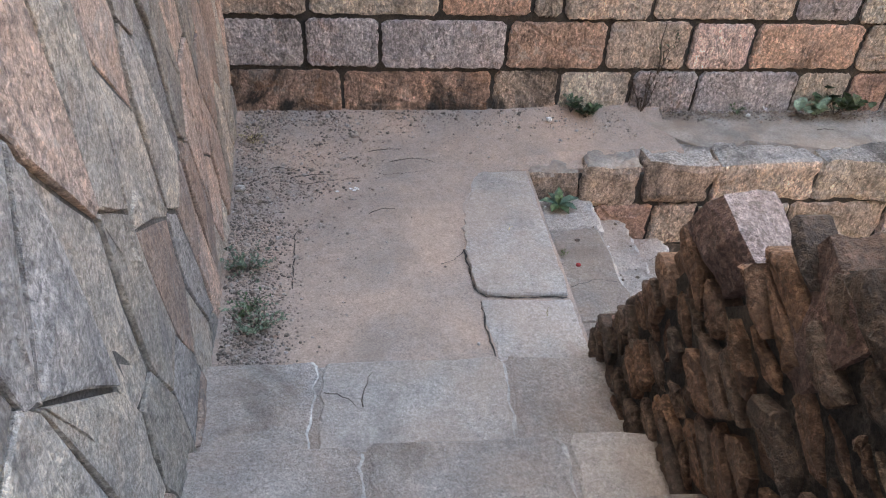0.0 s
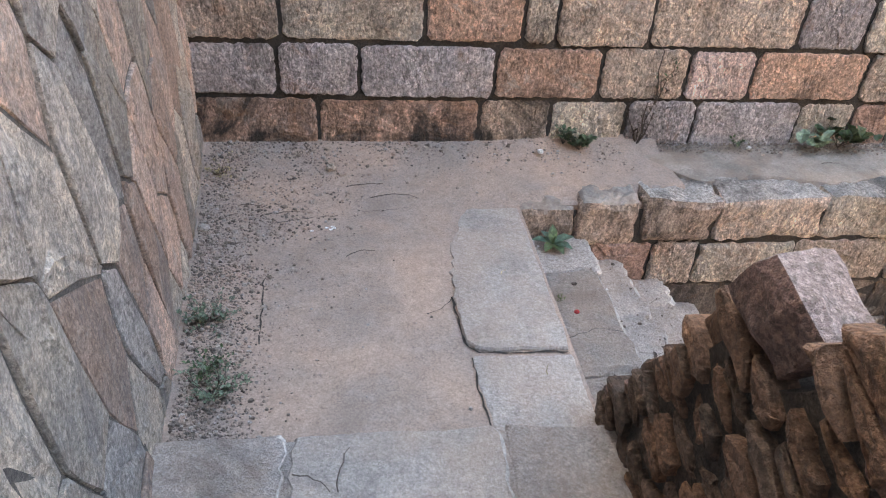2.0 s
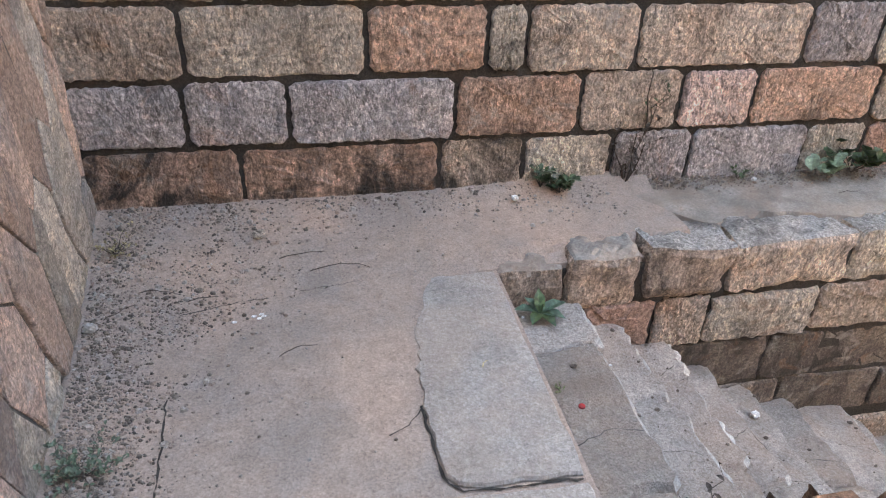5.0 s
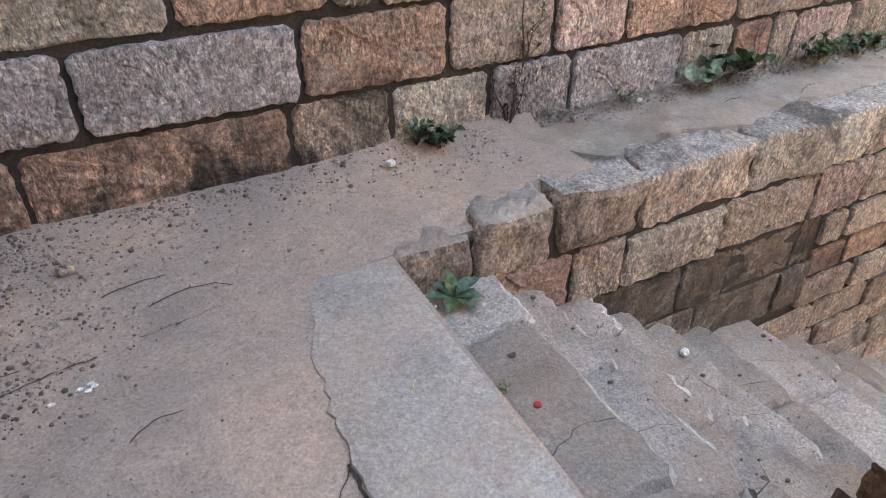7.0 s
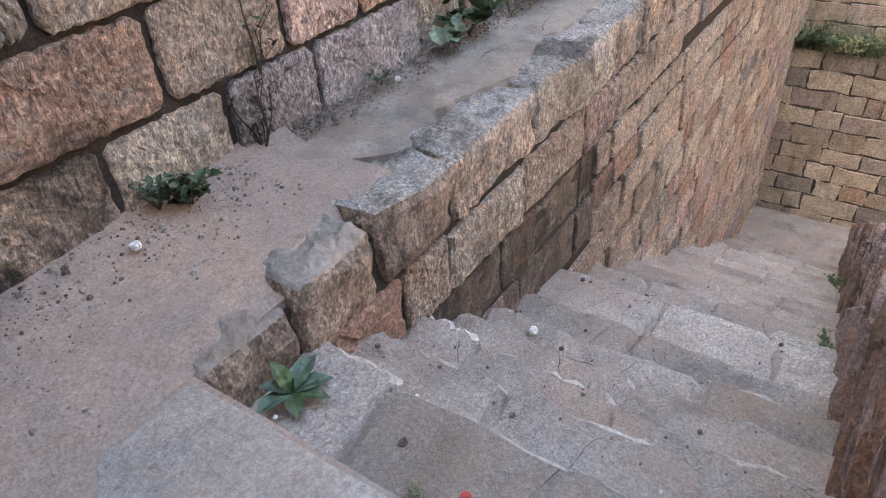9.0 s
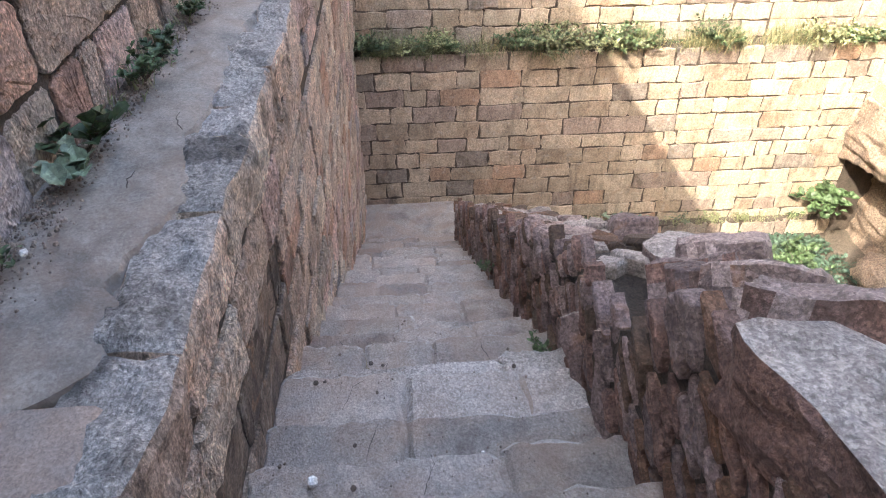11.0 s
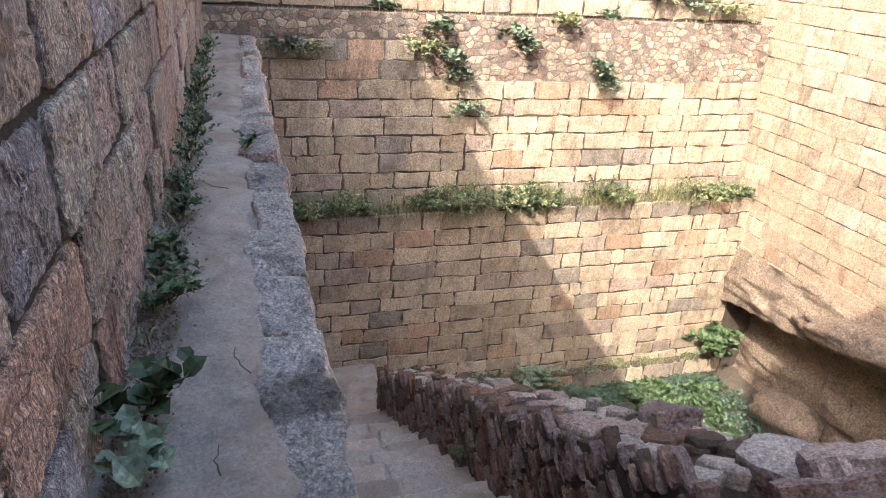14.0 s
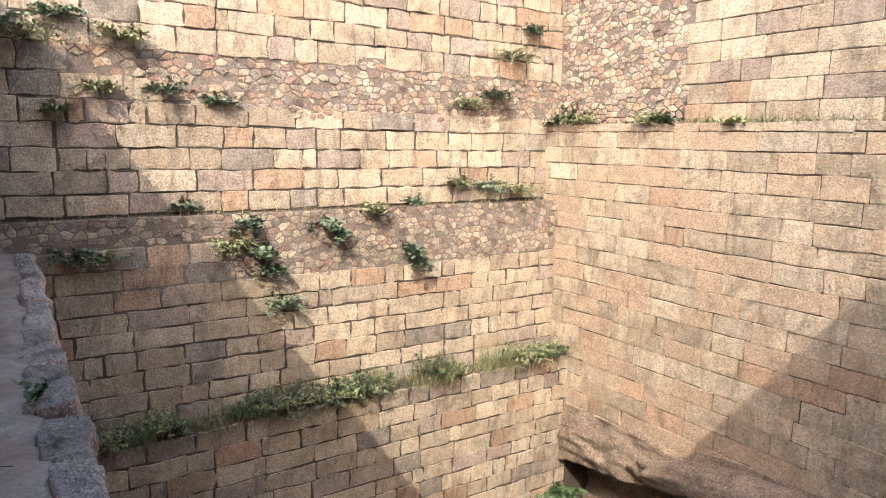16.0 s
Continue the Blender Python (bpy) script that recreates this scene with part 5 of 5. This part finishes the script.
def on_ledge(r):
    return r.uniform(1.75, 6.0), 4.72 - abs(r.gauss(0, 0.085)), 0.118


def on_steps(r):
    i = r.randrange(0, 12)
    (xa, za), (xb, zb) = STAIR[i], STAIR[i + 1]
    return r.uniform(xa + 0.03, xb - 0.04), r.uniform(2.4, 3.9), zb + 0.004


def by_west(r):
    y = r.uniform(2.25, 4.72)
    wide = 0.16 + 0.30 * max(0.0, y - 3.2)
    x = left_x(y) + 0.03 + abs(r.gauss(0, wide))
    if x > 0.0 or r.random() < 0.10:
        y = 4.73 - abs(r.gauss(0, 0.10))
        x = r.uniform(-1.35, 1.5)
    if noise.noise((x * 3.5, y * 3.5, 6)) + 0.5 * noise.noise((x * 11, y * 11, 2)) < r.uniform(-0.55, 0.25):
        return by_west(r)
    return x, y, (strip_z(x, y) if y > EDGE_Y + 0.05 else landing_z(x, y)) + 0.001


pebbles("grit", "fine dark grit scattered on the landing", 900, on_landing, 0.0040, GRIT, 1)
pebbles("grit", "pale gravel scattered on the landing", 350, on_landing, 0.0055, SLABM, 2)
pebbles("gravel", "dark gravel and litter along the rubble wall", 5200, by_west, 0.0052, GRIT, 11)
pebbles("gravel", "grey-brown gravel along the rubble wall", 3000, by_west, 0.0068, DIRT, 12)
pebbles("gravel", "pale stone chips along the rubble wall", 800, by_west, 0.0070, SLABM, 13)
pebbles("grit", "dry leaf litter and grit along the ledge", 3000, on_ledge, 0.006, GRIT, 3)
pebbles("grit", "loose grit on the steps", 500, on_steps, 0.005, GRIT, 4)


def pebble(name, label, cat, c, s, mat, seed, flat=0.7):
    r = random.Random(seed)
    bm = bmesh.new()
    bmesh.ops.create_icosphere(bm, subdivisions=2, radius=1)
    for v in bm.verts:
        v.co = Vector((v.co.x, v.co.y * 0.8, v.co.z * flat)) * (1 + 0.3 * noise.noise(v.co * 1.7 + Vector((seed, 0, 0)))) * s
    me = bpy.data.meshes.new(name)
    bm.to_mesh(me)
    bm.free()
    me.materials.append(mat)
    ob = new(name, me)
    ob.location = c
    return tagged(ob, label, cat)


pebble("pebble", "pale pinkish pebble lying on the dusty landing", "stone", (-0.60, 4.40, 0.095), 0.034, CREAM, 1)
pebble("pebble", "grey stone fragment lying by the rubble wall", "stone", (-1.31, 3.80, 0.02), 0.032, SLABM, 2)
pebble("pebble", "small white pebble lying by the wall", "stone", (0.86, 4.60, 0.11), 0.025, WHITE, 3)
pebble("pebble", "small pale pebble on the ledge", "stone", (2.43, 4.60, 0.14), 0.018, WHITE, 4)
pebble("pebble", "pale stone chip on the step", "stone", (2.2, 3.70, -0.975), 0.03, WHITE, 6)
for i, (x, y) in enumerate([(-0.59, 3.78), (-0.615, 3.80), (-0.57, 3.795), (-0.70, 3.77), (-0.58, 3.81)]):
    pebble("paper_scrap", "torn white scrap lying on the dust", "scrap", (x, y, landing_z(x, y) + 0.008), 0.012, WHITE, 10 + i, 0.3)


def bottle_cap():
    root = thing("bottle_cap", "red plastic bottle cap lying on the step", "bottle cap")
    root.location = (0.773, 3.188, -0.188)
    V, F = [], []
    n = 20
    for z, rad in ((0, 0.015), (0.010, 0.0145), (0.0115, 0.0125)):
        V += [(rad * (1 + 0.05 * (i % 2)) * math.cos(i * 6.283 / n), rad * (1 + 0.05 * (i % 2)) * math.sin(i * 6.283 / n), z) for i in range(n)]
    for a in range(2):
        F += [(a * n + i, a * n + (i + 1) % n, (a + 1) * n + (i + 1) % n, (a + 1) * n + i) for i in range(n)]
    F += [tuple(range(2 * n, 3 * n)), tuple(range(n - 1, -1, -1))]
    piece("cap_shell", V, F, RED, root)


bottle_cap()


def twig(x, y, z, length, turn, seed, pale=False):
    r = random.Random(seed)
    V, F = [], []
    pts = []
    for i in range(7):
        q = i / 6 - 0.5
        pts.append(Vector((q * length, r.uniform(-1, 1) * 0.05 * length + 0.12 * length * math.cos(q * 3), 0.004)))
    k = 0
    for i, p in enumerate(pts):
        rad = 0.0032 * (1 - 0.5 * i / 6)
        for q in range(4):
            V.append(p + Vector((0, rad * math.cos(q * 1.571), rad * math.sin(q * 1.571))))
    for i in range(6):
        for q in range(4):
            F.append((i * 4 + q, i * 4 + (q + 1) % 4, i * 4 + 4 + (q + 1) % 4, i * 4 + 4 + q))
    ob = piece("twig", V, F, DRY if pale else TWIG)
    ob.matrix_world = pose(x, y, z, 0, 0, turn)
    return tagged(ob, "pale dry straw lying on the stone" if pale else "thin dark dry twig lying on the stone", "twig", group="fallen twigs")


for i, (x, y, z, l, a) in enumerate([(-0.38, 4.22, 0.05, 0.24, 10), (-1.05, 4.02, 0.02, 0.20, -15), (-1.2, 3.9, 0.015, 0.16, 40), (-0.42, 3.52, 0.012, 0.17, 20), (-0.85, 3.96, 0.012, 0.14, 5), (-0.2, 4.1, 0.03, 0.3, 2), (-0.5, 2.0, 0.10, 0.2, 80), (-0.62, 1.95, 0.10, 0.16, -30), (4.0, 3.02, -2.0, 0.26, 30), (2.95, 4.38, 0.12, 0.14, 0), (3.5, 4.3, 0.12, 0.2, 15), (5.6, 4.45, 0.12, 0.3, 40)]):
    twig(x, y, z, l, a, i)
for i, (x, y, z, l, a) in enumerate([(3.4, 3.5, -1.54, 0.16, 20), (3.5, 3.4, -1.74, 0.14, 70), (0.35, 3.3, 0.02, 0.05, 50), (0.42, 2.55, 0.016, 0.07, 70), (1.75, 3.2, -0.71, 0.08, 40)]):
    twig(x, y, z, l, a, 30 + i, True)


def step_details():
    r = random.Random(88)
    for i, ((xa, za), (xb, zb)) in enumerate(list(zip(STAIR, STAIR[1:]))[:11]):
        flat = lambda x, y, z=zb: z + 0.0165
        y = r.uniform(2.5, 3.7)
        x = r.uniform(xa + 0.05, xa + 0.15)
        crack([(x, y), (x + 0.4 * (xb - xa), y + r.uniform(-0.08, 0.08)), (xb - 0.06, y + r.uniform(-0.12, 0.12))], 0.003, stairs_down, 50 + 3 * i, flat, JOINT)
        for k in range(2):
            x, y = r.uniform(xa + 0.06, xb - 0.06), r.uniform(2.5, 3.85)
            if r.random() < 0.5:
                pebble("stone_chip", "small pale stone chip lying on the step", "stone", (x, y, zb + 0.016), r.uniform(0.008, 0.016), r.choice((WHITE, SLABM, CREAM)), 100 + 5 * i + k, 0.6)
            else:
                pebble("dry_leaf", "crumpled dark dry leaf lying on the step", "leaf", (x, y, zb + 0.016), r.uniform(0.012, 0.022), TWIG, 200 + 5 * i + k, 0.35)


step_details()
weed("tiny tuft of dry grass on the step", (0.72, 3.30, -0.195), 0.07, 1.0, 10, 6, 0.012, GRASS, 300)
weed("dark sprig with round leaves by the parapet", (0.74, 2.42, -0.18), 0.34, 0.35, 3, 5, 0.04, LEAFD, 301, droop=0.1, aspect=0.85)
weed("small green weed growing between the leaning slabs", (3.02, 2.10, -0.95), 0.16, 0.8, 10, 10, 0.03, LEAF, 302)
weed("pale flowering weed in the broken parapet top", (1.16, 2.18, 0.20), 0.16, 0.5, 7, 6, 0.016, LEAFB, 303)
